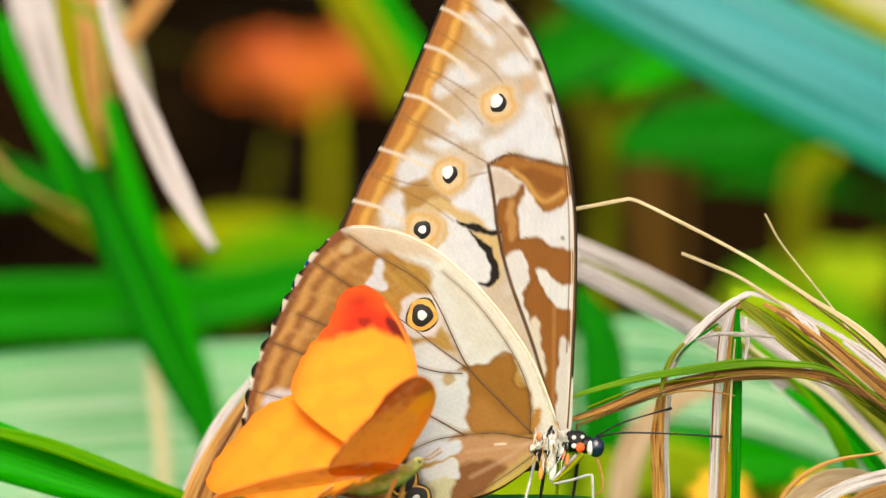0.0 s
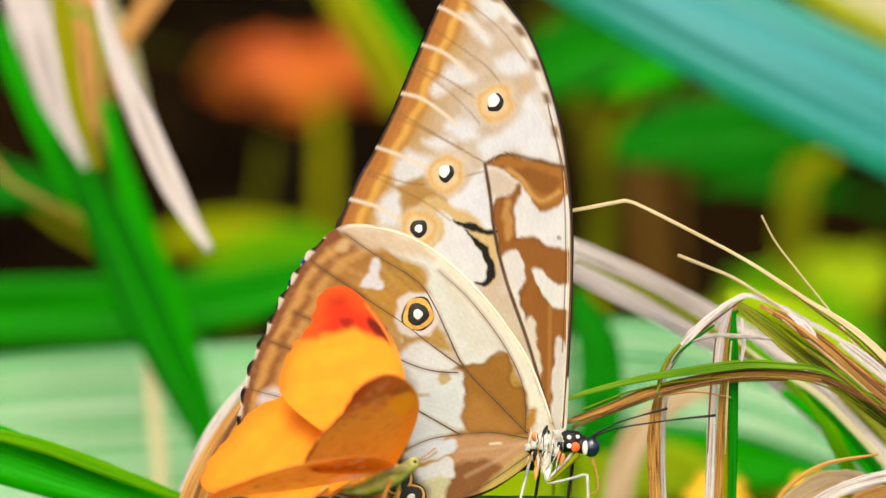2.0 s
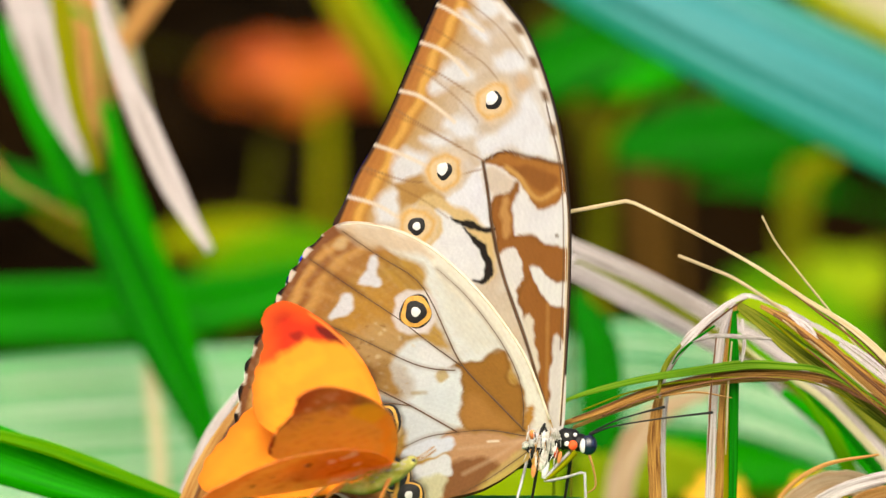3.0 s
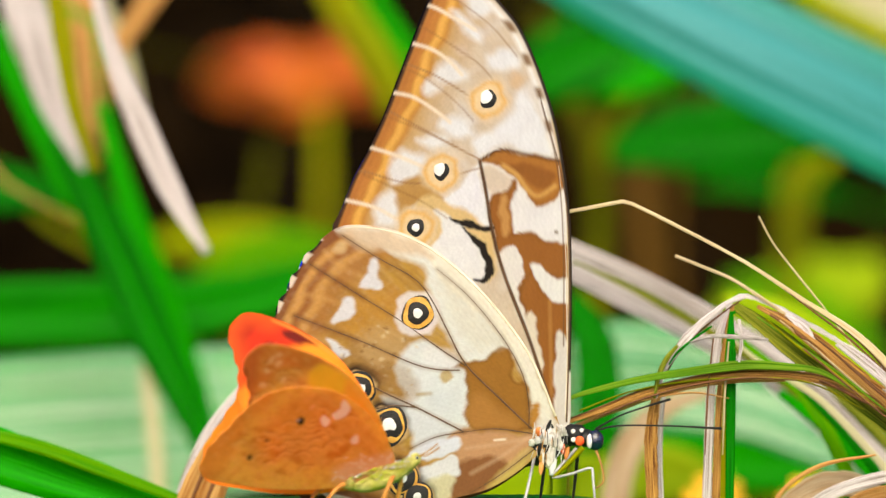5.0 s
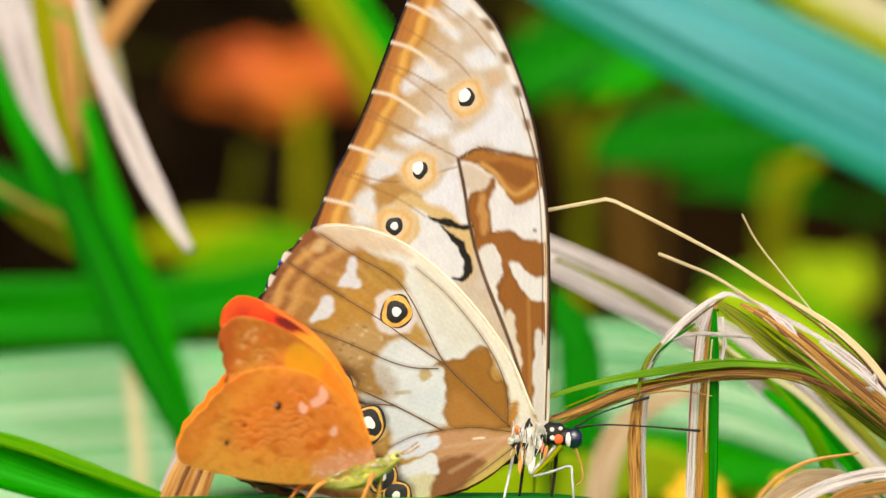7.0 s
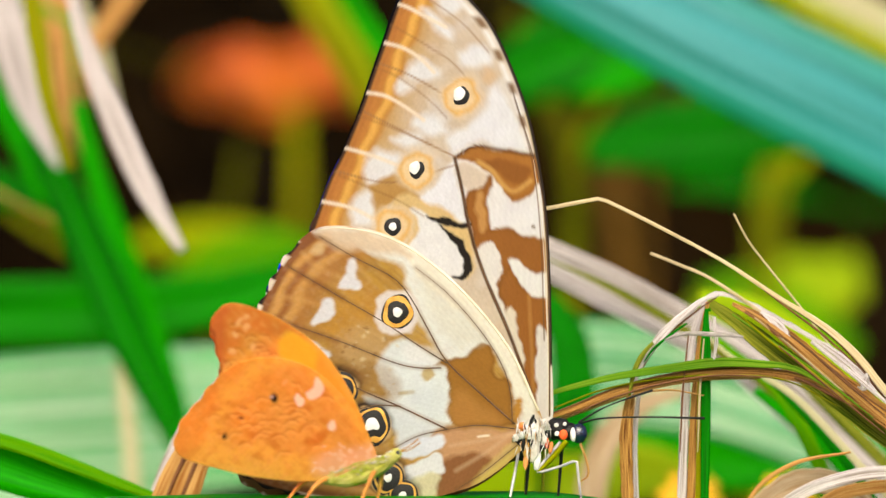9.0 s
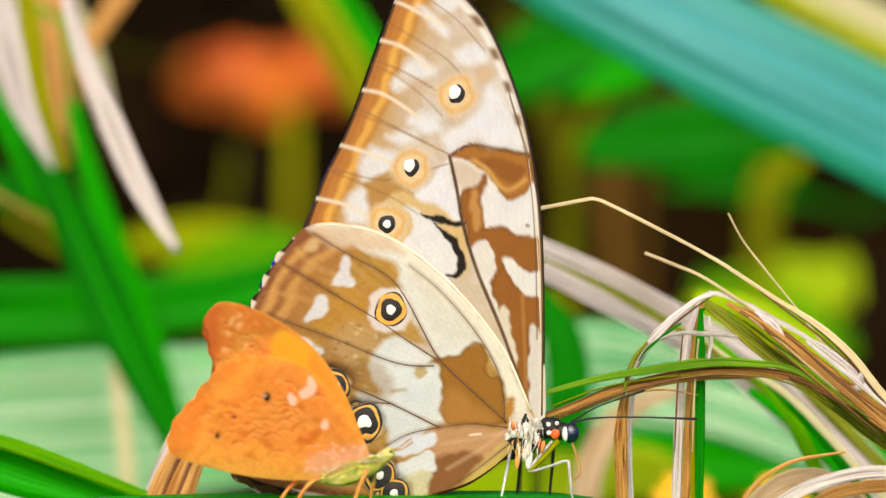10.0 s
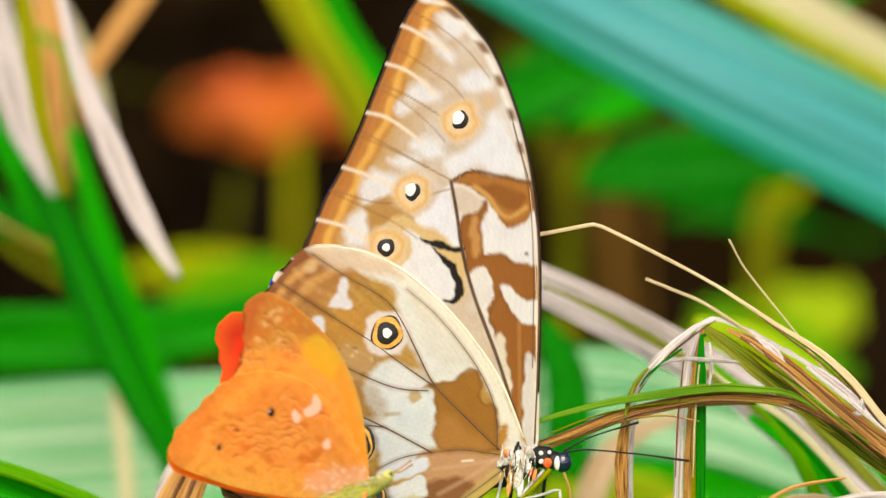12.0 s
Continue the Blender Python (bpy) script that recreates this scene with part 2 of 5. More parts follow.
def strip_frame(path, widths, face, n, twist):
    """Points along a blade, its width there, and the ways across it and out of it."""
    p = smooth(path, n)
    w = np.interp(np.linspace(0, 1, n), np.linspace(0, 1, len(widths)), widths)
    tang = np.gradient(p, axis=0)
    tang /= np.linalg.norm(tang, axis=1)[:, None] + 1e-12
    side = np.cross(tang, np.array(face, float))
    side /= np.linalg.norm(side, axis=1)[:, None] + 1e-12
    nor = np.cross(side, tang)
    a = np.linspace(0, twist, n)[:, None]
    return p, w, side * np.cos(a) + nor * np.sin(a), nor * np.cos(a) - side * np.sin(a)


def ribbon(path, widths, face, n=36, fold=0.15, thick=0.00025, m=4, twist=0.0, ragged=0.0):
    """A blade: a folded strip of some thickness along a path. face: the way its flat side looks."""
    p, w, side, nor = strip_frame(path, widths, face, n, twist)
    c = np.linspace(-1, 1, m + 1)
    if ragged:
        w = w * (1 + ragged * np.sin(np.arange(n) * 1.7 + p[0, 0] * 900) * np.sin(np.arange(n) * 0.61))
    rows = []
    for lay in (1, -1):
        rows.append(p[:, None] + side[:, None] * (c * 0.5)[None, :, None] * w[:, None, None]
                    + nor[:, None] * ((np.abs(c) * fold)[None, :, None] * w[:, None, None] + lay * thick * (1.05 - np.abs(c))[None, :, None]))
    v = np.concatenate(rows, 1)
    k = 2 * (m + 1)
    order = list(range(m + 1)) + list(range(2 * m + 1, m, -1))
    v = v[:, order]
    f = [(i * k + j, i * k + (j + 1) % k, (i + 1) * k + (j + 1) % k, (i + 1) * k + j) for i in range(n - 1) for j in range(k)]
    f += [tuple(range(k - 1, -1, -1)), tuple(range((n - 1) * k, n * k))]
    cc = np.concatenate([c, c[::-1]]) * 0.5 + 0.5
    uv = np.stack([np.repeat(np.linspace(0, 1, n), k), np.tile(cc, n)], 1)
    return v.reshape(-1, 3), f, uv


def stem(ob, p, wid, mat):
    """A thin stem from a blade's outer end down to the soil."""
    wide, low = 784 * S * 1.15, H - 441 * S * 1.15
    ends = []
    for e, q in ((p[0], p[2]), (p[-1], p[-3])):
        k = D / (D + e[1])
        x, z = e[0] * k, H + (e[2] - H) * k
        ends.append((0 if z < low + 0.004 else 1 if abs(x) > wide * 0.86 else 2 if z > H else 3, e, q))
    rank, e, q = min(ends, key=lambda g: (g[0], -abs(g[1][0]) if g[0] == 2 else 0))
    k = (D + e[1]) / D
    out = (e - q) / (np.linalg.norm(e - q) + 1e-9)
    if rank == 0:
        pts = [e, e + out * 0.02 + (0, 0, -0.01), (e[0] + out[0] * 0.05, e[1] + 0.01, 0.12), (e[0] + out[0] * 0.06, e[1] + 0.02, -0.03)]
    else:
        side = 1 if e[0] + out[0] * 0.02 > 0 else -1
        far = side * (wide * k + 0.03 + 0.02 * abs(out[2]))
        top = e[2] + (0.03 if rank == 2 else 0.0)
        pts = [e, (e + out * 0.02), (far, e[1] + 0.02, top), (far + side * 0.02, e[1] + 0.03, 0.2), (far + side * 0.02, e[1] + 0.03, -0.03)]
        if rank == 3:
            pts = [e, (e[0], e[1] + 0.03, e[2] - 0.01), (e[0], e[1] + 0.06, e[2] - 0.06), (e[0], e[1] + 0.08, -0.03)]
    r = min(max(wid) * 0.12, 0.0012)
    v, f, uv = tube_data(smooth([np.array(g) for g in pts], 30) - np.array(ob.location), (r, r * 1.2), 6)
    part("stem", mesh_of("stem", v, f, [mat], uv), ob)


def blade(name, label, category, path, widths, mat, d=0.0, face=(0, -1, 0), group="", ribs=(), rib_mat=None, rib_size=0.3, rib_label="", rooted=True, **kw):
    """A grass blade or leaf through grid points (u, v) or (u, v, own depth); widths in mm. ribs: where raised ribs run, from -1 to 1 across it."""
    pts = [P(q[0], q[1], q[2] if len(q) > 2 else d) for q in path]
    wid = [x / 1000 for x in widths]
    if not ribs and max(widths) >= 4:
        ribs = (0.0,)
    v, f, uv = ribbon(pts, wid, face, **kw)
    base = Vector(pts[0])
    ob = new(name, mesh_of(name, v - np.array(base), f, [mat], uv))
    ob.location = base
    p, w, side, nor = strip_frame(pts, wid, face, kw.get("n", 36), kw.get("twist", 0.0))
    fold, thick = kw.get("fold", 0.15), kw.get("thick", 0.00025)
    for k, c in enumerate(ribs):
        line = p + side * (c * 0.5 * w)[:, None] + nor * (abs(c) * fold * w + thick * (1.05 - abs(c)))[:, None] - np.array(base)
        a, b = (2, len(line) - 2) if k % 3 else (1, len(line) - 1)
        rv, rf, ruv = tube_data(line[a:b], (rib_size / 2000, rib_size / 1600, rib_size / 4000), 6, 0.6)
        part("rib", mesh_of("rib", rv, rf, [rib_mat or mat], ruv), ob, rib_label)
    if rooted:
        stem(ob, p, wid, rib_mat or mat)
    return tagged(ob, label, category, group or {"grass blade": "grass blades round the butterflies", "leaf": "leaves behind the butterflies", "straw": "straws beside the butterflies"}.get(category, ""))


def spread(n, lo=-0.85, hi=0.85):
    """n uneven places across a blade."""
    return [lo + (hi - lo) * (k + 0.3 * math.sin(k * 2.3)) / max(n - 1, 1) for k in range(n)]


def background():
    b = blade
    # left side
    b("dry_blade", "broad bleached grass blade, out of focus", "grass blade", [(-50, -200), (-8, 0), (22, 110), (58, 210), (98, 300)], (7, 9, 9.4, 7, 1), DRY, 0.24)
    b("dry_blade", "bleached narrow grass blade with a blunt tip", "grass blade", [(90, -140), (140, 60), (200, 220), (262, 350), (318, 444)], (1.5, 2.4, 4, 5.6, 4.8, 1.8), DRY, 0.16)
    b("dry_blade", "tan dry grass blade behind the pale ones", "grass blade", [(80, -60), (112, 80), (120, 180), (150, 300)], (7, 8.5, 7, 1.2), TAN, 0.34)
    b("dry_blade", "cream dry blade fading behind a tan one", "grass blade", [(70, -80), (120, 10), (160, 90), (200, 200)], (6, 6, 5, 1.5), CREAM, 0.4)
    b("grass_blade", "yellowish green grass blade between dry ones", "grass blade", [(40, -60), (60, 60), (80, 180), (120, 300)], (3, 4, 3, 2), OLIVE, 0.18)
    b("dry_blade", "tan dry stalk crossing the dark gap", "grass blade", [(280, -90), (200, 20), (130, 130), (90, 240)], (5, 5, 4, 3), TAN, 0.3)
    b("grass_blade", "broad dark green slanting grass blade", "grass blade", [(60, 240), (135, 400), (215, 580), (290, 730), (335, 830)], (6, 9, 10, 8.5, 5), DEEP, 0.28, fold=0.2, ribs=[0], rib_mat=GREEN, rib_size=1.2, rib_label="lighter midrib")
    b("grass_blade", "green grass blade slanting beside a darker one", "grass blade", [(130, 180), (170, 330), (235, 520), (300, 700), (320, 800)], (3, 5, 7, 6, 4), GREEN, 0.3, fold=0.2)
    b("broad_leaf", "deep green broad leaf low in the undergrowth", "leaf", [(-260, 330), (-60, 330), (80, 350), (130, 400)], (16, 15, 9, 3), DEEP, 0.45)
    b("broad_leaf", "green broad leaf lying level, toned as shaded", "leaf", [(-200, 556), (60, 554), (300, 542), (480, 498), (600, 432)], (15.5, 16.5, 16, 12, 6), GREEN_SHADE, 0.42)
    b("broad_leaf", "green leaf fading into the dark gap", "leaf", [(280, 520), (370, 478), (470, 456), (580, 470)], (6, 15, 16, 10), MEADOW, 0.62)
    b("grass_blade", "bright green grass blade beside a bleached one", "grass blade", [(-70, 40), (-10, 140), (40, 240), (90, 340), (140, 430)], (5, 8, 9, 8, 5), GREEN, 0.3, fold=0.2)
    b("grass_blade", "narrow lime blade between dry ones", "grass blade", [(40, -60), (62, 30), (72, 100), (84, 170)], (1.5, 2.6, 2.4, 0.6), MOSS, 0.21)
    b("leaf_stalk", "olive stalk leaning, toned as shaded", "stalk", [(420, 260), (410, 340), (385, 430), (370, 640)], (3, 3.4, 3.4, 3), OLIVE_SHADE, 1.0)
    b("grass_blade", "fresh lime edge of a low green blade", "grass blade", [(-120, 752), (20, 786), (130, 826), (240, 868), (330, 900)], (1.6, 2.6, 2.6, 2, 0.8), MEADOW, 0.036)
    b("broad_leaf", "large pale mint leaf with fine parallel ribs", "leaf", [(-350, 800), (0, 770), (300, 750), (560, 720)], (36, 36, 36, 30), MINT, 0.36, n=50, m=10, fold=0.03, ribs=spread(13), rib_mat=MINT_RIB, rib_size=0.9, rib_label="pale raised rib")
    b("leaf_stalk", "cream upright stalk against the mint leaf", "stalk", [(205, 560), (212, 680), (226, 800), (232, 960)], (2.0, 3.2, 3.6, 3.6), CREAM, 0.28)
    b("dry_blade", "brown dry grass blade with a pale edge", "grass blade", [(400, 690), (360, 760), (325, 830), (280, 940)], (3, 6, 8, 8), TAN, 0.03, ribs=[-0.3, 0.35], rib_mat=BROWN_DARK, rib_size=0.8, rib_label="dark brown rib")
    b("dry_blade", "bleached narrow blade along the brown one", "grass blade", [(385, 670), (330, 745), (292, 820), (250, 940)], (1, 2.2, 2.6, 2.6), DRY, 0.05)
    b("lime_leaf", "lime green leaf catching the sun", "leaf", [(240, 430), (340, 420), (450, 430), (560, 450)], (7, 11, 11, 6), MOSS, 0.9)
    b("grass_blade", "upright yellow-edged grass blade", "grass blade", [(480, -120), (560, 20), (615, 110), (655, 200)], (8, 9, 9, 8), OLIVE, 0.5)
    b("grass_blade", "bright yellow rim of an upright blade", "grass blade", [(520, -120), (578, 0), (640, 100), (690, 200)], (2, 2.6, 2.6, 2), LIME, 0.47)
    b("grass_blade", "green grass blade over a yellow one", "grass blade", [(560, -120), (610, -10), (660, 70), (720, 170)], (3, 4, 4.4, 4), GREEN, 0.45)
    b("leaf_stalk", "olive flower stalk in the shade", "stalk", [(520, 190), (522, 300), (520, 400), (515, 700), (515, 980)], (5, 5, 5, 5, 5), OLIVE, 1.1)
    b("grass_blade", "fresh green grass blade with a yellow blotch", "grass blade", [(-250, 740), (-60, 800), (110, 858), (240, 893), (360, 905)], (11, 11, 9, 5, 1), GREEN, 0.04)
    # right side
    b("broad_leaf", "broad blue-green leaf with pale streaks", "leaf", [(700, -214), (920, -100), (1200, 46), (1450, 170), (1750, 318)], (18, 22, 25, 26, 27), TEAL, 0.3, n=50, m=10, fold=0.04, ribs=spread(7, -0.85, 0.5), rib_mat=TEAL_RIB, rib_size=0.9, rib_label="pale blue-green rib")
    b("broad_leaf", "cream sunlit leaf above a blue-green one", "leaf", [(1250, -150), (1420, -20), (1560, 60), (1750, 150)], (14, 14, 13, 12), CREAM, 0.45)
    b("broad_leaf", "yellow-green leaf along a cream one", "leaf", [(1180, -118), (1320, -42), (1450, 30), (1700, 160)], (3, 4.5, 5, 5), MOSS, 0.42)
    b("broad_leaf", "green leaf in the undergrowth, half shaded", "leaf", [(880, 150), (960, 108), (1060, 84), (1160, 78), (1290, 40)], (14, 26, 22, 15, 8), DEEP, 0.7, fold=0.1, ribs=[0], rib_mat=GREEN, rib_size=1.4, rib_label="lighter midrib")
    b("broad_leaf", "bright green leaf tip catching some light", "leaf", [(1020, 168), (1090, 140), (1170, 100), (1240, 70)], (3, 10, 11, 4), GREEN, 0.62, fold=0.1)
    b("grass_blade", "olive leaf edge beside the wing, toned as half shaded", "grass blade", [(900, 20), (940, 110), (985, 220), (1010, 330), (1020, 470)], (4, 7, 7, 6, 3), OLIVE_SHADE, 0.8)
    b("grass_blade", "withered brown leaf hanging, toned as shaded", "grass blade", [(1120, 190), (1090, 260), (1082, 340), (1090, 470), (1100, 700)], (4, 8, 8, 7, 4), TAN_SHADE, 0.95)
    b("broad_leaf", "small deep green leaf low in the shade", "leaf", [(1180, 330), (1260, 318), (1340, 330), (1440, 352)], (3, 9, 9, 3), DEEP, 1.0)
    b("leaf_stalk", "thin brown stalk, toned as shaded", "stalk", [(1215, 110), (1190, 170), (1150, 260), (1140, 400), (1150, 720)], (2, 2.6, 3, 3, 3), TAN_SHADE, 1.05)
    b("broad_leaf", "green leaf hanging in the shade", "leaf", [(1030, 270), (1120, 250), (1250, 235), (1420, 215)], (8, 19, 20, 16), DEEP, 0.6, fold=0.1)
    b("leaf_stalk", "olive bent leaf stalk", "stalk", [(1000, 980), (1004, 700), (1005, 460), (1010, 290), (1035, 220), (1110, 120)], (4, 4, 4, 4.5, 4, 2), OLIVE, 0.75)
    b("lime_leaf", "upright olive leaf in half shade", "leaf", [(1340, 980), (1342, 760), (1345, 560), (1350, 430), (1360, 330), (1385, 240)], (6, 6, 7, 8, 10, 6), OLIVE, 0.9)
    b("lime_leaf", "lime leaf tip above an olive leaf", "leaf", [(1350, 330), (1385, 290), (1420, 262), (1450, 250)], (4, 9, 9, 3), MOSS, 0.95)
    b("lime_leaf", "round lime leaf glowing in the sun", "leaf", [(1180, 600), (1280, 552), (1400, 512), (1520, 500)], (6, 19, 22, 12), LIME, 1.0, fold=0.05)
    b("lime_leaf", "yellow-green leaf under a round lime one", "leaf", [(1240, 500), (1310, 520), (1400, 570), (1500, 640)], (4, 14, 18, 12), MEADOW, 0.9, fold=0.05)
    b("lime_leaf", "lime leaf leaning in the sun", "leaf", [(1300, 640), (1400, 590), (1470, 520), (1500, 450)], (5, 12, 13, 5), LIME, 1.1, fold=0.08)
    b("dry_blade", "broad bleached grass blade with grey streaks", "grass blade", [(900, 430), (1000, 475), (1150, 550), (1320, 645), (1480, 770), (1640, 930)], (7, 8.5, 8, 7.5, 7, 6), DRY, 0.1, fold=0.12, m=6, ribs=spread(6), rib_mat=GREY, rib_size=0.45, rib_label="grey vein")
    b("grass_blade", "olive narrow blade lying along a bleached one", "grass blade", [(965, 458), (1080, 512), (1200, 580), (1310, 655), (1450, 770)], (0.6, 1.5, 1.7, 1.4, 1.2), OLIVE_STREAK, 0.094)
    b("broad_leaf", "pale mint leaf behind the dry grass", "leaf", [(900, 690), (1050, 660), (1250, 690), (1450, 760), (1650, 860)], (24, 24, 20, 20, 16), EMERALD, 0.3, n=50, m=8, fold=0.03, ribs=spread(9), rib_mat=MINT_RIB, rib_size=0.8, rib_label="pale raised rib")
    b("broad_leaf", "green leaf edge beside the wing", "leaf", [(960, 520), (1000, 600), (1010, 690), (1000, 800)], (4, 9, 10, 8), DEEP, 0.27)
    b("grass_blade", "green grass below the bleached blade", "grass blade", [(1180, 600), (1330, 640), (1470, 720), (1600, 830)], (2, 5, 6, 5), GREEN, 0.2)
    b("grass_blade", "yellow-green grass blade under the bleached one", "grass blade", [(1290, 575), (1380, 640), (1480, 740), (1590, 850)], (1.2, 2.2, 2.4, 2), OLIVE_STREAK, 0.08)
    b("grass_blade", "narrow green grass blade slanting down", "grass blade", [(1330, 690), (1420, 760), (1500, 840), (1560, 930)], (1.5, 2.8, 3, 2.6), GREEN, 0.09)
    b("dry_blade", "narrow bleached blade among green ones", "grass blade", [(1270, 640), (1370, 720), (1460, 800), (1560, 900)], (1.5, 3.2, 3.6, 3), DRY, 0.12)
    b("grass_blade", "lime grass blade slanting under the fold", "grass blade", [(1240, 580), (1310, 640), (1390, 716), (1500, 940)], (0.6, 2.6, 2.8, 2), MEADOW, 0.07)
    b("grass_blade", "deep green grass blade slanting under the fold", "grass blade", [(1320, 640), (1400, 716), (1470, 790), (1580, 940)], (0.3, 1.6, 1.8, 1.5), DEEP, 0.062)
    b("grass_blade", "lime grass blade behind the withered fold", "grass blade", [(1230, 520), (1330, 545), (1440, 620), (1560, 730)], (2, 5, 6, 5), LIME, 0.16)
    b("dry_blade", "thin pale blade below the arch", "grass blade", [(1250, 600), (1300, 640), (1350, 668), (1430, 730), (1620, 940)], (0.5, 1.2, 1.4, 1.4, 1.2), CREAM, 0.055)
    b("broad_leaf", "lime leaf low at the stalks' feet", "leaf", [(700, 915), (860, 880), (1020, 845), (1130, 835), (1230, 870)], (10, 15, 15, 14, 10), LIME, 0.35)
    b("broad_leaf", "mint leaf low among the stalks", "leaf", [(1040, 800), (1250, 810), (1450, 830), (1650, 870)], (8, 16, 14, 10), GREEN, 0.4)


def flower(u, v, d, size, label):
    """A loose flower of many rounded petals."""
    rng = np.random.default_rng(5)
    root = new("flower")
    root.location = P(u, v, d)
    for k in range(14):
        a = k * 2.4
        rad = size * (0.35 + 0.65 * (k % 5) / 4)
        q = [(0, 0, 0), (math.cos(a) * rad * 0.5, -0.02 * rng.random(), math.sin(a) * rad * 0.28), (math.cos(a) * rad, 0.01, math.sin(a) * rad * 0.5 - 0.004)]
        vv, f, uv = ribbon(q, (size * 0.15, size * 0.5, size * 0.1), (0.2 * rng.random(), -1, 0.3), n=10, thick=0.0004)
        part("petal", mesh_of("petal", vv, f, [PETAL], uv), root)
    return tagged(root, label, "flower")


ground()
background()
flower(508, 140, 1.5, 0.040, "orange-red loose flower in the shade")
flower(405, 135, 1.9, 0.026, "small dull red flower in the shade")


def yellow_flower(u, v, d, size):
    root = new("yellow_flower")
    root.location = P(u, v, d)
    for k in range(9):
        a = k * 0.7
        q = [(0, 0, 0), (math.cos(a) * size * 0.6, -0.002, math.sin(a) * size * 0.6), (math.cos(a) * size, 0.001, math.sin(a) * size)]
        vv, f, uv = ribbon(q, (size * 0.2, size * 0.6, size * 0.25), (0.1, -1, 0.2), n=8, thick=0.0003)
        part("petal", mesh_of("petal", vv, f, [YELLOW], uv), root)
    vv, f, uv = tube_data(smooth([(0, 0.001, 0), (0.003, 0.002, -0.08), (0.0, 0.004, -0.33)], 12), (0.0008, 0.0012), 8)
    part("stalk", mesh_of("stalk", vv, f, [OLIVE], uv), root)
    return tagged(root, "blurred yellow flower low in the grass", "flower", "yellow flowers")


for u, v in ((1215, 890), (1385, 895)):
    yellow_flower(u, v, 0.25, 0.007)


def litter():
    """Fallen leaves on the bank, too many to count."""
    rng = np.random.default_rng(3)
    vs, fs, us = [], [], []
    off = 0
    for _ in range(260):
        y = rng.uniform(2.2, 3.3)
        x, z = rng.uniform(-0.36, 0.36), ((y - 2.0) / 1.6) ** 1.3 * 1.7
        size = rng.uniform(0.03, 0.09)
        a, b = rng.uniform(0, 6.28), rng.uniform(-0.7, 0.7)
        q = np.array([(0, 0, 0), (0.5, -0.1 * rng.random(), 0.5 * b), (1, 0.05, b)]) * size
        q = q @ np.array([[math.cos(a), 0, math.sin(a)], [0, 1, 0], [-math.sin(a), 0, math.cos(a)]]) + (x, y - 0.03, z + 0.01)
        v, f, uv = ribbon(q, (size * 0.1, size * 0.5, size * 0.05), (0.3, -1, 0.5), n=6, m=2)
        vs.append(v)
        us.append(uv)
        fs += [tuple(i + off for i in g) for g in f]
        off += len(v)
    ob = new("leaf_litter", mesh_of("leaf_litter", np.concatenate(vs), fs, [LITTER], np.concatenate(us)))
    return tagged(ob, "brown and olive fallen leaves on the soil, darkened in colour as shade", "leaf litter", kind="stuff")


litter()


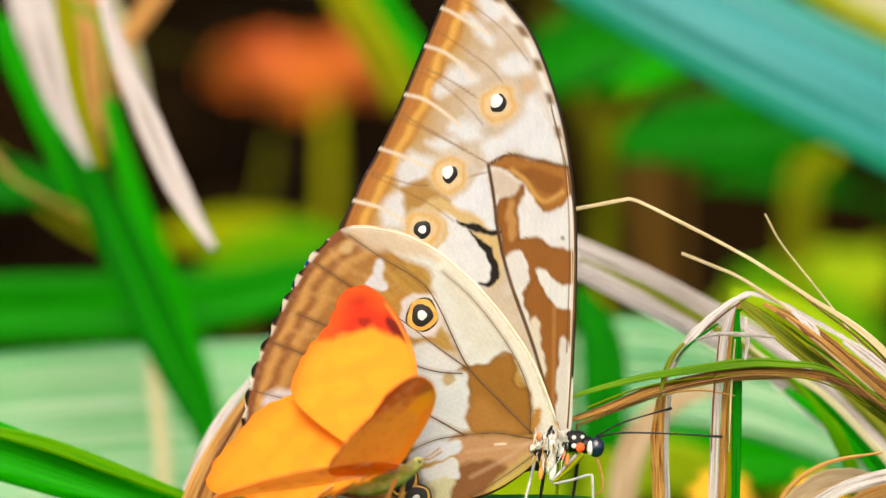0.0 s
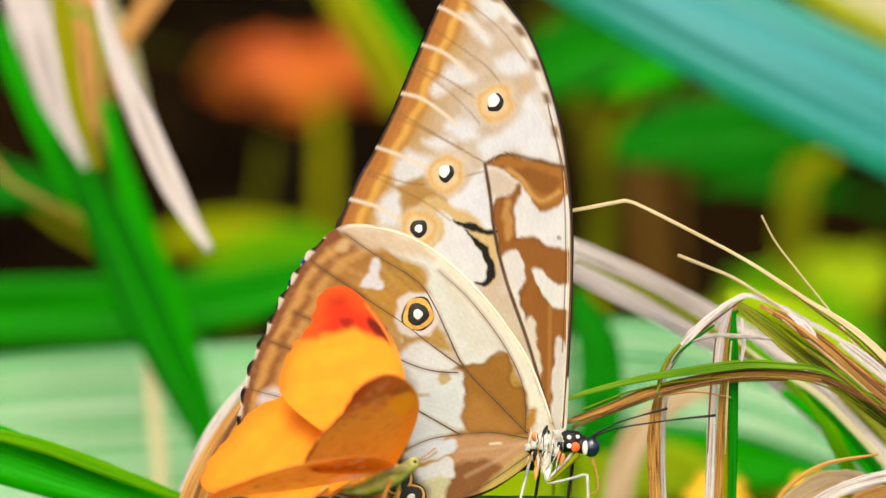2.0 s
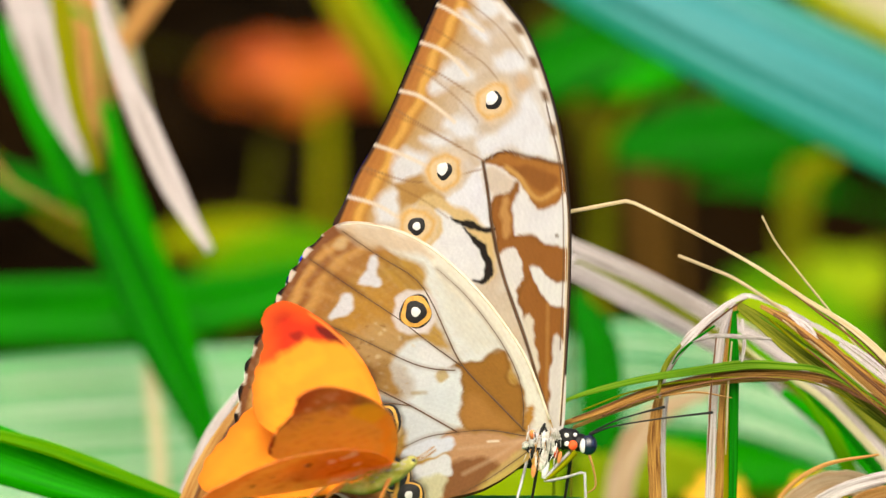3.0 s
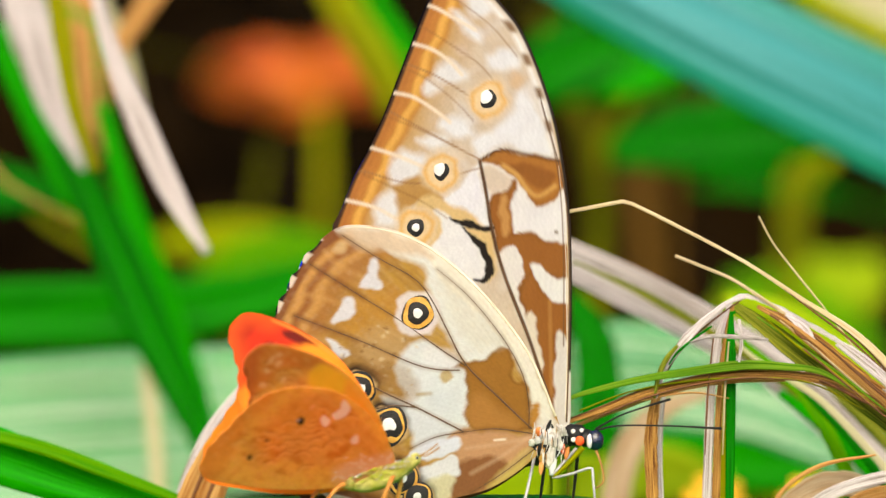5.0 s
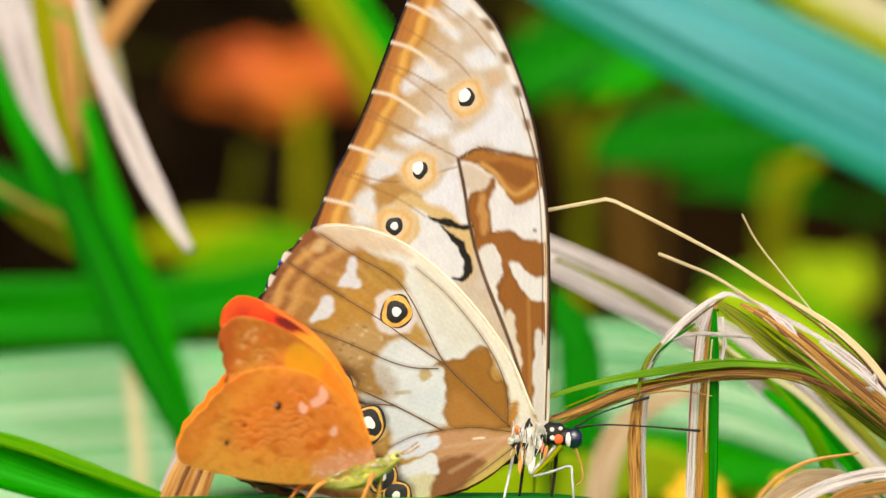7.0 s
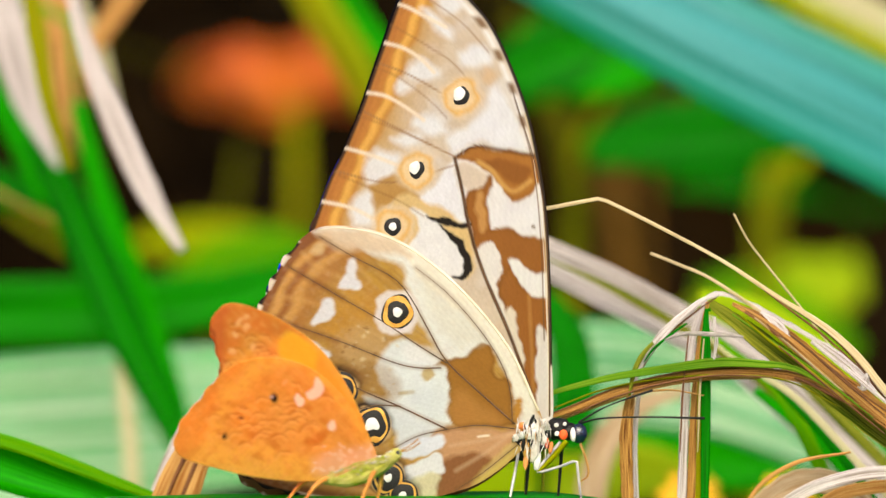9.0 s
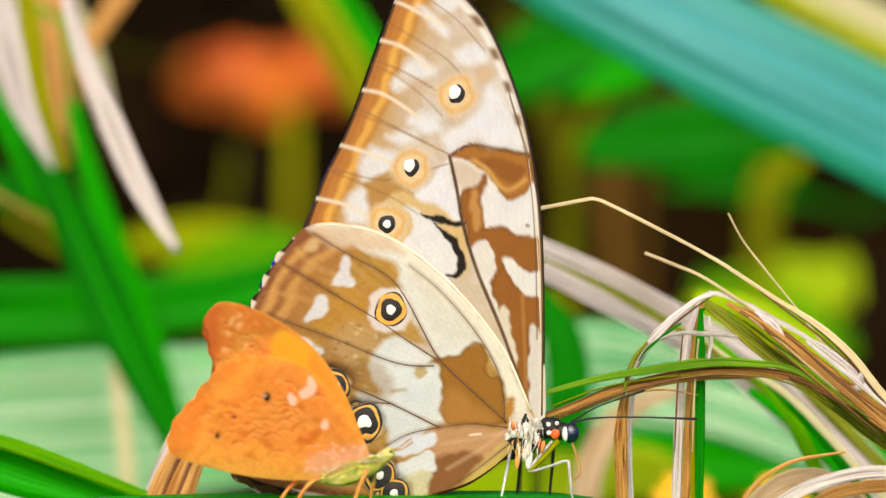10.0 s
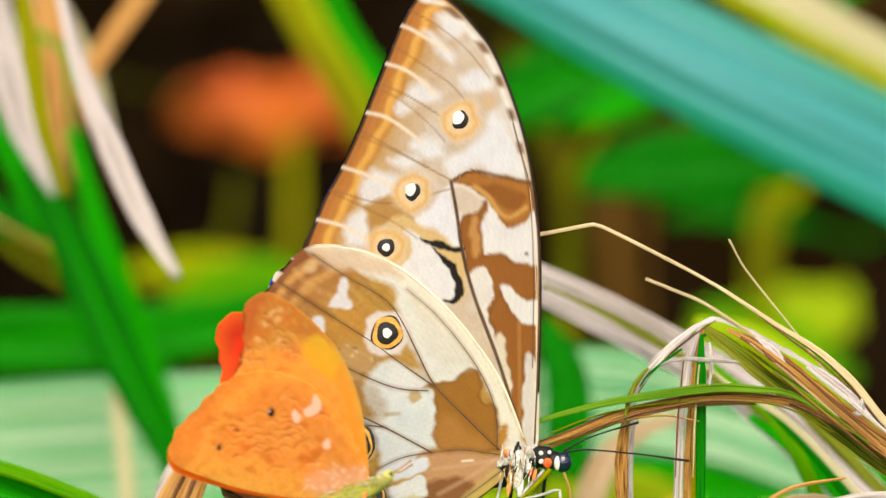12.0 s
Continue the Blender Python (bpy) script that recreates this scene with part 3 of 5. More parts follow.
# ---- foreground grass ----
def foreground():
    b = blade
    slant = dict(face=(0.25, -0.9, 0.45), fold=0.2)
    b("bent_blade", "withered brown half of a folded grass blade", "grass blade", [(1290, 538), (1345, 568), (1400, 610), (1470, 670), (1545, 730), (1660, 812)], (0.8, 2.8, 3.4, 4.0, 4.4, 4.6), BROWN, 0.01, m=8,
      ragged=0.08, ribs=[-0.5, 0.2, 0.7], rib_mat=BROWN_DARK, rib_size=0.3, rib_label="dark brown rib", **slant)
    b("bent_blade", "olive green half of a folded grass blade", "grass blade", [(1250, 538), (1296, 572), (1350, 616), (1400, 654), (1470, 708), (1560, 778), (1660, 850)], (1.8, 3.8, 4.4, 4.2, 3.8, 3.6, 3.4), OLIVE_STREAK, 0.0125, m=6, ragged=0.06, **slant)
    b("bent_blade", "bleached upper edge of a folded grass blade", "grass blade", [(1238, 532), (1258, 520), (1290, 525), (1340, 548), (1410, 586), (1470, 624), (1530, 672), (1620, 748)], (0.6, 1.0, 1.0, 0.9, 1.3, 2.2, 1.8, 1.4), DRY, 0.0145, ragged=0.3, m=6, **slant)
    b("straw", "golden ridge running down the folded blade", "straw", [(1296, 538), (1340, 562), (1392, 600), (1440, 642), (1500, 694), (1620, 796)], (0.3, 0.6, 0.9, 0.9, 0.9, 0.8), TAN, 0.002, fold=0.3)
    b("bent_blade", "flaking bleached strip on the folded blade", "grass blade", [(1340, 552), (1356, 562), (1376, 580), (1392, 596)], (0.6, 1.8, 1.6, 0.5), DRY, 0.003, ragged=0.15, rooted=False, **slant)
    b("bent_blade", "pale pinkish strip of a hanging dry blade", "grass blade", [(1244, 532), (1222, 590), (1209, 680), (1204, 780), (1198, 980)], (1, 1.6, 1.7, 1.7, 1.7), DRY, 0.012, fold=0.25, ragged=0.08)
    b("bent_blade", "brown strip of a hanging dry blade", "grass blade", [(1247, 535), (1234, 600), (1225, 690), (1220, 790), (1214, 980)], (0.7, 1.2, 1.5, 1.5, 1.5), BROWN, 0.011, fold=0.25, ragged=0.08)
    b("bent_blade", "narrow olive strip beside a hanging blade", "grass blade", [(1244, 545), (1236, 620), (1232, 720), (1228, 980)], (0.5, 0.8, 0.9, 0.9), OLIVE, 0.010, fold=0.25)
    b("grass_blade", "narrow fresh green upright grass blade", "grass blade", [(1252, 548), (1246, 545), (1244, 560), (1243, 640), (1243, 740), (1240, 960)], (0.6, 1.9, 1.8, 1.7, 1.5, 1.5), DEEP, 0.008, fold=0.25)
    b("bent_blade", "bleached strand bowed over to a point", "grass blade", [(1268, 521), (1240, 530), (1215, 548), (1180, 578), (1150, 612), (1126, 650), (1112, 700)], (0.6, 1.0, 1.3, 1.6, 1.3, 0.9, 0.4), DRY, 0.006, fold=0.2, ragged=0.08, rooted=False)
    b("bent_blade", "olive tip of a bowed strand", "grass blade", [(1150, 606), (1130, 630), (1116, 660), (1108, 700)], (0.6, 1.0, 0.9, 0.4), OLIVE_STREAK, 0.004, fold=0.2, rooted=False)
    b("bent_blade", "tan and brown strand hanging from the arch", "grass blade", [(1120, 672), (1108, 715), (1102, 790), (1108, 960)], (1.2, 2.4, 2.2, 2), BROWN, 0.010, fold=0.2, ragged=0.08)
    b("bent_blade", "pale strand hanging behind the brown one", "grass blade", [(1128, 680), (1120, 740), (1118, 820), (1124, 960)], (0.6, 1.0, 1.0, 1), DRY, 0.014, fold=0.2)
    b("grass_blade", "green arched grass blade", "grass blade", [(930, 712), (980, 692), (1080, 667), (1190, 650), (1270, 641), (1340, 644), (1400, 652), (1470, 690)], (0.6, 1.0, 1.3, 1.5, 1.8, 1.5, 1.0, 0.5), ARCH, 0.003, fold=0.25)
    b("bent_blade", "brown withered grass blade under a green one", "grass blade", [(940, 746), (1010, 722), (1090, 690), (1180, 668), (1270, 657), (1360, 660), (1420, 672), (1490, 702), (1600, 770)], (0.8, 1.4, 1.4, 1.6, 1.9, 1.7, 1.6, 1.3, 1.2),
      BROWN, 0.005, fold=0.25, ribs=[-0.8], rib_mat=BROWN_DARK, rib_size=0.3, rib_label="dark brown edge")
    b("bent_blade", "tan grass blade running beside the brown one", "grass blade", [(960, 752), (1050, 716), (1130, 688), (1230, 670), (1340, 668)], (0.6, 1.1, 1.2, 1, 0.5), TAN, 0.007, fold=0.2)
    b("straw", "thin pale straw with a sharp kink", "straw", [(930, 374), (966, 368), (1050, 352), (1060, 352), (1150, 396), (1270, 460), (1370, 525), (1450, 575), (1510, 628), (1560, 690), (1640, 780)], (0.7, 0.7, 0.65, 0.65, 0.6, 0.7, 0.8, 1.2, 1.4, 1.2, 1), STRAW, 0.006, fold=0.3)
    b("straw", "short pale broken straw", "straw", [(1145, 448), (1200, 470), (1250, 492), (1330, 545), (1400, 600), (1500, 690), (1620, 800)], (0.6, 0.6, 0.6, 0.6, 0.5, 0.5, 0.5), STRAW, 0.014, fold=0.3)
    b("straw", "fine yellowish straw fibre", "straw", [(1293, 378), (1318, 425), (1360, 480), (1420, 555), (1500, 660), (1620, 800)], (0.3, 0.35, 0.35, 0.3, 0.3, 0.3), STRAW, 0.015, fold=0.3)
    b("straw", "dark edge under the kinked straw", "straw", [(1360, 522), (1440, 574), (1500, 628), (1550, 692), (1640, 790)], (0.3, 0.5, 0.5, 0.4, 0.3), BROWN_DARK, 0.008, fold=0.2)
    b("bent_blade", "bleached curled blade lying low", "grass blade", [(1300, 960), (1400, 880), (1480, 848), (1560, 835), (1680, 840)], (1.4, 2.2, 2.4, 2.2, 2), DRY, 0.01, fold=0.25)
    b("bent_blade", "beige withered leaf behind the head", "grass blade", [(1210, 690), (1130, 716), (1075, 770), (1046, 840), (1030, 960)], (2, 4.5, 6, 6, 5), TAN_PALE, 0.2, fold=0.2)
    b("bent_blade", "cream curled leaf, lying low", "grass blade", [(1290, 985), (1345, 890), (1420, 850), (1500, 872), (1580, 960)], (2, 4, 4.6, 4, 3), TAN_PALE, 0.03, fold=0.2, ragged=0.1)
    b("bent_blade", "tan curled blade lying low", "grass blade", [(1340, 980), (1450, 890), (1540, 862), (1680, 860)], (1.4, 2.2, 2.4, 2), TAN, 0.016, fold=0.25)


def strands():
    """Loose dry fibres about the folded blades."""
    rows = (("grey dry fibre crossing behind the fold", [(1170, 600), (1210, 590), (1260, 592), (1310, 596)], 0.8, GREY),
            ("short pale fibre on the folded blade", [(1512, 684), (1522, 690), (1529, 684), (1532, 664)], 0.5, GREY),
            ("dark fibre inside the folded blade", [(1390, 590), (1430, 622), (1480, 668), (1560, 735)], 0.4, BROWN_DARK),
            ("olive streaked fibre along the folded blade", [(1290, 556), (1360, 604), (1440, 660), (1540, 740)], 0.5, ARCH),
            ("thin olive fibre under the arched blade", [(975, 722), (1060, 690), (1150, 672), (1260, 664), (1380, 672), (1480, 720)], 0.4, OLIVE),
            ("thin tan fibre crossing the stems", [(1000, 738), (1080, 706), (1170, 690), (1240, 700)], 0.4, TAN),
            ("dark fibre along the bleached bowed strand", [(1262, 526), (1225, 552), (1185, 585), (1150, 622), (1126, 662)], 0.35, BROWN_DARK),
            ("dark green fibre under the bowed strand", [(1210, 572), (1176, 596), (1150, 618), (1134, 640)], 0.5, DEEP),
            ("pale fibre beside the upright blade", [(1258, 560), (1262, 600), (1258, 636)], 0.7, DRY),
            ("grey fibre behind the upright blade", [(1252, 590), (1280, 594), (1306, 594)], 0.5, GREY),
            ("dark speck line on the withered fold", [(1352, 572), (1364, 588), (1380, 596), (1388, 604)], 0.6, BROWN_DARK),
            ("dark line at the arch's withered end", [(1400, 668), (1430, 680), (1460, 696), (1490, 712)], 0.6, BROWN_DARK),
            ("thin dark fibre by the kinked straw", [(1330, 500), (1392, 548), (1450, 592), (1520, 655)], 0.4, BROWN_DARK),
            ("golden fibre in the withered fold", [(1330, 562), (1386, 606), (1450, 662), (1540, 738)], 0.35, STRAW),
            ("dark fibre low in the withered fold", [(1372, 612), (1420, 652), (1480, 702), (1560, 768)], 0.4, BROWN_DARK),
            ("pale split along the withered fold", [(1430, 604), (1476, 640), (1520, 676), (1575, 722)], 0.9, DRY),
            ("olive fibre beside the golden ridge", [(1306, 560), (1360, 606), (1420, 650), (1500, 716)], 0.5, OLIVE),
            ("pale straw end standing off the fold", [(1519, 688), (1524, 674), (1528, 660)], 0.9, DRY),
            ("dark edge of the hanging pale strip", [(1213, 590), (1203, 690), (1198, 800)], 0.35, BROWN_DARK),
            ("golden edge of the hanging brown strip", [(1240, 600), (1233, 690), (1229, 800)], 0.4, STRAW),
            ("pale fibre along the arched blade", [(960, 700), (1060, 668), (1160, 650), (1260, 638), (1330, 640)], 0.3, CREAM),
            ("dark underside of the arched brown blade", [(1010, 732), (1090, 700), (1180, 676), (1270, 664), (1360, 668)], 0.4, BROWN_DARK),
            ("tan fibre leaning low", [(1290, 960), (1330, 870), (1400, 820), (1500, 800)], 0.8, TAN))
    for k, (label, pts, w, mat) in enumerate(rows):
        blade("straw", label, "straw", pts, (w * 0.7, w, w, w * 0.5), mat, -0.004 + 0.002 * (k % 7), fold=0.2, rooted=False)


def support():
    pts = [(180, 884, -0.012), (300, 886, -0.012), (420, 887, -0.012), (600, 887, -0.012), (800, 887, -0.012), (1000, 890, -0.012), (1200, 915, -0.01), (1500, 960, -0.005)]
    return blade("support_leaf", "long green grass leaf bearing the butterflies", "grass blade", pts, (14, 36, 46, 50, 50, 48, 40, 20), GREEN, face=(0, -0.037, 1), n=60, fold=0.0, thick=0.0003, m=8)


foreground()
strands()
perch = support()


# ---- wings ----
class Paint:
    """Colours the points (u, v) of a wing, layer over layer."""

    def __init__(self, uv, color):
        x, y = uv[:, 0], uv[:, 1]
        wx = 2.4 * np.sin(y * 0.09 + 1.3 * np.sin(x * 0.053)) + 1.2 * np.sin(y * 0.21 + x * 0.12) + 0.5 * np.sin(x * 0.45 - y * 0.31)
        wy = 2.4 * np.sin(x * 0.10 + 1.7 * np.sin(y * 0.047)) + 1.2 * np.sin(x * 0.19 - y * 0.14) + 0.5 * np.sin(x * 0.37 + y * 0.42)
        self.plain = uv
        self.uv = uv + np.stack([wx, wy], 1)
        self.col = np.tile(np.array(color), (len(uv), 1))

    def lay(self, w, color):
        self.col += (np.array(color) - self.col) * np.clip(w, 0, 1)[:, None]

    def distance(self, pts, closed=False, n=70, plain=False):
        q = smooth(pts, n, closed)
        if closed:
            q = np.vstack([q, q[:1]])
        best = np.full(len(self.uv), 1e9)
        inside = np.zeros(len(self.uv), bool)
        x, y = (self.plain if plain else self.uv).T
        for (ax, ay), (bx, by) in zip(q[:-1], q[1:]):
            dx, dy = bx - ax, by - ay
            t = np.clip(((x - ax) * dx + (y - ay) * dy) / (dx * dx + dy * dy + 1e-9), 0, 1)
            best = np.minimum(best, np.hypot(x - ax - t * dx, y - ay - t * dy))
            if closed:
                hit = ((ay > y) != (by > y)) & (x < dx * (y - ay) / (dy if abs(dy) > 1e-9 else 1e-9) + ax)
                inside ^= hit
        return np.where(inside, -best, best) if closed else best

    def fill(self, pts, color, soft=4, alpha=1.0, rim=0.0):
        d = self.distance(pts, True)
        self.lay(alpha * np.clip(0.5 - d / soft, 0, 1), color)
        if rim:
            self.lay(rim * np.clip(1 - np.abs(d + 3) / 4, 0, 1), np.array(color) * 0.45)
        return self

    def stroke(self, pts, color, width, soft=2, alpha=1.0):
        self.lay(alpha * np.clip((width / 2 - self.distance(pts, plain=True)) / soft + 0.5, 0, 1), color)
        return self

    def mottle(self, color, size, amount, seed=0.0):
        """Soft uneven blotches, about size grid steps across."""
        x, y = self.plain.T / size * 2.2
        w = np.sin(x * 1.1 + 1.7 * np.sin(y * 0.8 + seed)) * np.sin(y * 1.3 + 1.9 * np.sin(x * 0.7 + seed * 2)) + 0.5 * np.sin(x * 2.7 + 2 * np.sin(y * 2.1 + seed))
        self.lay(amount * np.clip(w, 0, 1), color)
        return self

    def grain(self, amount, seed, centre):
        """Fine scale rows and faint streaks running out from the wing's base."""
        rng = np.random.default_rng(seed)
        x, y = self.plain.T
        w = np.zeros(len(x))
        for _ in range(9):
            a, k = rng.uniform(0, 6.28), 6.28 / rng.uniform(4, 11)
            w += np.sin(x * math.cos(a) * k + y * math.sin(a) * k + rng.uniform(0, 6.28) + 1.5 * np.sin(x * 0.05 + y * 0.04 + rng.uniform(0, 6.28)))
        fan = np.arctan2(y - centre[1], x - centre[0])
        w += 1.2 * np.sin(fan * 170 + 2 * np.sin(np.hypot(x - centre[0], y - centre[1]) * 0.02)) + 1.5 * rng.normal(size=len(x))
        self.col = np.clip(self.col * (1 + amount * w[:, None] / 3), 0, 1)
        return self

    def spot(self, u, v, ru, rv, color, soft=4, turn=0, alpha=1.0):
        a = radians(turn)
        x, y = self.uv[:, 0] - u, self.uv[:, 1] - v
        p, q = x * math.cos(a) + y * math.sin(a), y * math.cos(a) - x * math.sin(a)
        r = np.hypot(p / ru, q / rv)
        self.lay(alpha * np.clip((1 - r) * min(ru, rv) / soft + 0.5, 0, 1), color)
        return self


def camber(x, z, ripple=0.0001):
    """How far a wing's skin bulges at a place in its own plane."""
    reach, angle = np.hypot(x, z), np.arctan2(z, x)
    return ripple * np.sin(angle * 26) * np.clip(reach / 0.05 - 0.2, 0, 1) + 0.0009 * np.sin(reach / 0.03) * np.cos(angle * 2)


def wing(name, parent, outline, hinge, under, upper, mats, near, ns, nr, wave=None, ripple=0.0001, label=""):
    """A thin two-sided wing, painted on both sides, in its hinge's space. near: its underside looks to the lens."""
    rim = smooth(outline, ns, True)
    if wave:
        first, last, period, height = wave
        out = np.gradient(rim, axis=0)
        out = np.stack([-out[:, 1], out[:, 0]], 1) / (np.linalg.norm(out, axis=1)[:, None] + 1e-9)
        arc = np.cumsum(np.linalg.norm(np.gradient(rim, axis=0), axis=1))
        share = np.arange(ns) / ns
        on = np.clip((share - first) * 30, 0, 1) * np.clip((last - share) * 30, 0, 1)
        rim = rim + out * (height * np.sin(arc * 2 * np.pi / period) * on)[:, None]
    r = np.linspace(0, 1, nr + 1)[1:] ** 0.8
    uv = np.concatenate([[hinge], (hinge + r[:, None, None] * (rim - hinge)[None]).reshape(-1, 2)])
    k = step(hinge)
    x, z = (uv[:, 0] - hinge[0]) * k, (hinge[1] - uv[:, 1]) * k
    y = camber(x, z, ripple)
    n = len(uv)
    half = 0.00006
    front, back = np.stack([x, y - half, z], 1), np.stack([x, y + half, z], 1)
    ring = lambda k, off: 1 + k * ns + np.arange(ns) + off
    quads, tris, idx = [], [], []
    for lay, off in ((0, 0), (1, n)):
        s = 0 if (lay == 0) == near else 1
        a = ring(0, off)
        t = np.stack([np.full(ns, off), np.roll(a, -1), a], 1) if lay == 0 else np.stack([np.full(ns, off), a, np.roll(a, -1)], 1)
        tris += t.tolist()
        idx.append((len(t), s))
        for k in range(nr - 1):
            a, b = ring(k, off), ring(k + 1, off)
            q = np.stack([a, np.roll(a, -1), np.roll(b, -1), b], 1)
            tris += (q if lay == 0 else q[:, ::-1]).tolist()
        idx.append((ns * (nr - 1), s))
    a, b = ring(nr - 1, 0), ring(nr - 1, n)
    tris += np.stack([a, np.roll(a, -1), np.roll(b, -1), b], 1).tolist()
    idx.append((ns, 0))
    cu, cp = under(uv), upper(uv)
    color = np.concatenate([cu, cp] if near else [cp, cu])
    me = mesh_of(name, np.concatenate([front, back]), tris, mats, None, np.concatenate([np.full(c, s) for c, s in idx]), color)
    ob = part(name, me, parent, label)
    return ob


NEAR = 0.03                  # the small butterfly sits this much nearer to the lens


def step(hinge):
    return S if hinge is HINGE else S * (D - NEAR) / D


def local(hinge, u, v, y=0.0):
    k = step(hinge)
    return ((u - hinge[0]) * k, y, (hinge[1] - v) * k)


def vein(parent, hinge, pts, width, mat):
    p = [(a, camber(a, c) - 0.00005, c) for a, _, c in (local(hinge, u, v) for u, v in smooth(pts, 26))]
    v, f, uv = tube_data(p, (width * S * 0.5, width * S * 0.42, width * S * 0.2), 6, 0.5)
    return part("wing_vein", mesh_of("wing_vein", v, f, [mat], uv), parent)


def eyespot(parent, hinge, u, v, rings, y, squash=1.0, turn=0.0, shift=(0, 0)):
    """A stack of low rings, outermost first: (radius in grid steps, material)."""
    n, verts, faces, idx = 28, [], [], []
    mats = [m for _, m in rings]
    for k, (rad, _) in enumerate(rings):
        off = len(verts)
        last = k == len(rings) - 1
        cu, cv = (u + shift[0], v + shift[1]) if last else (u, v)
        h = y - 0.000015 * k
        for q, yy in ((rad, h + 0.00003), (rad * 0.96, h), (0.0, h - 0.00001)):
            for j in range(n):
                a = 2 * math.pi * j / n
                w = 1 + 0.05 * math.sin(3 * a + k + u) + 0.03 * math.sin(5 * a + v)
                c, s = math.cos(a) * q * w * squash, math.sin(a) * q * w
                a3, _, c3 = local(hinge, cu + c * math.cos(turn) - s * math.sin(turn), cv + c * math.sin(turn) + s * math.cos(turn))
                verts.append((a3, camber(a3, c3) + yy, c3))
        for i in range(2):
            for j in range(n):
                faces.append((off + i * n + j, off + (i + 1) * n + j, off + (i + 1) * n + (j + 1) % n, off + i * n + (j + 1) % n))
                idx.append(k)
    return part("eyespot", mesh_of("eyespot", verts, faces, mats, None, idx), parent)


HINGE = np.array([956.0, 745.0])
FORE = [(956, 748), (972, 735), (971, 640), (969, 500), (962, 370), (945, 260), (925, 180), (895, 100), (865, 40), (835, 3), (805, -28),
        (775, -50), (745, -56), (722, -38), (700, 5), (680, 60), (655, 130), (632, 195), (605, 260), (578, 315), (560, 365), (545, 408),
        (590, 440), (720, 540), (860, 660), (940, 735)]
HIND = [(956, 748), (938, 700), (905, 628), (860, 562), (800, 496), (740, 446), (690, 417), (640, 401), (590, 396), (552, 402), (520, 428),
        (492, 462), (474, 495), (452, 540), (432, 590), (410, 645), (398, 700), (392, 752), (404, 812), (440, 848), (500, 868), (580, 884),
        (660, 898), (730, 894), (770, 876), (830, 857), (880, 826), (925, 785), (948, 758)]


BRANCH_VEINS = (([(785, 757), (735, 768), (690, 790)], 3.5), ([(700, 716), (660, 714), (620, 722), (560, 728), (410, 700)], 4), ([(900, 748), (898, 700), (885, 650), (850, 590), (790, 520), (730, 470)], 3), ([(925, 772), (850, 832), (800, 864)], 3))
HIND_VEINS = (([(905, 748), (845, 694), (785, 637), (752, 580), (722, 525), (690, 488), (622, 452), (560, 415)], 5), ([(785, 640), (728, 604), (672, 566), (600, 524), (505, 468)], 4),
                  ([(775, 648), (735, 648), (690, 638), (600, 602), (480, 560)], 4), ([(785, 757), (740, 735), (700, 716), (640, 690), (560, 652), (430, 610)], 5), ([(905, 756), (840, 750), (785, 757)], 4)) + BRANCH_VEINS


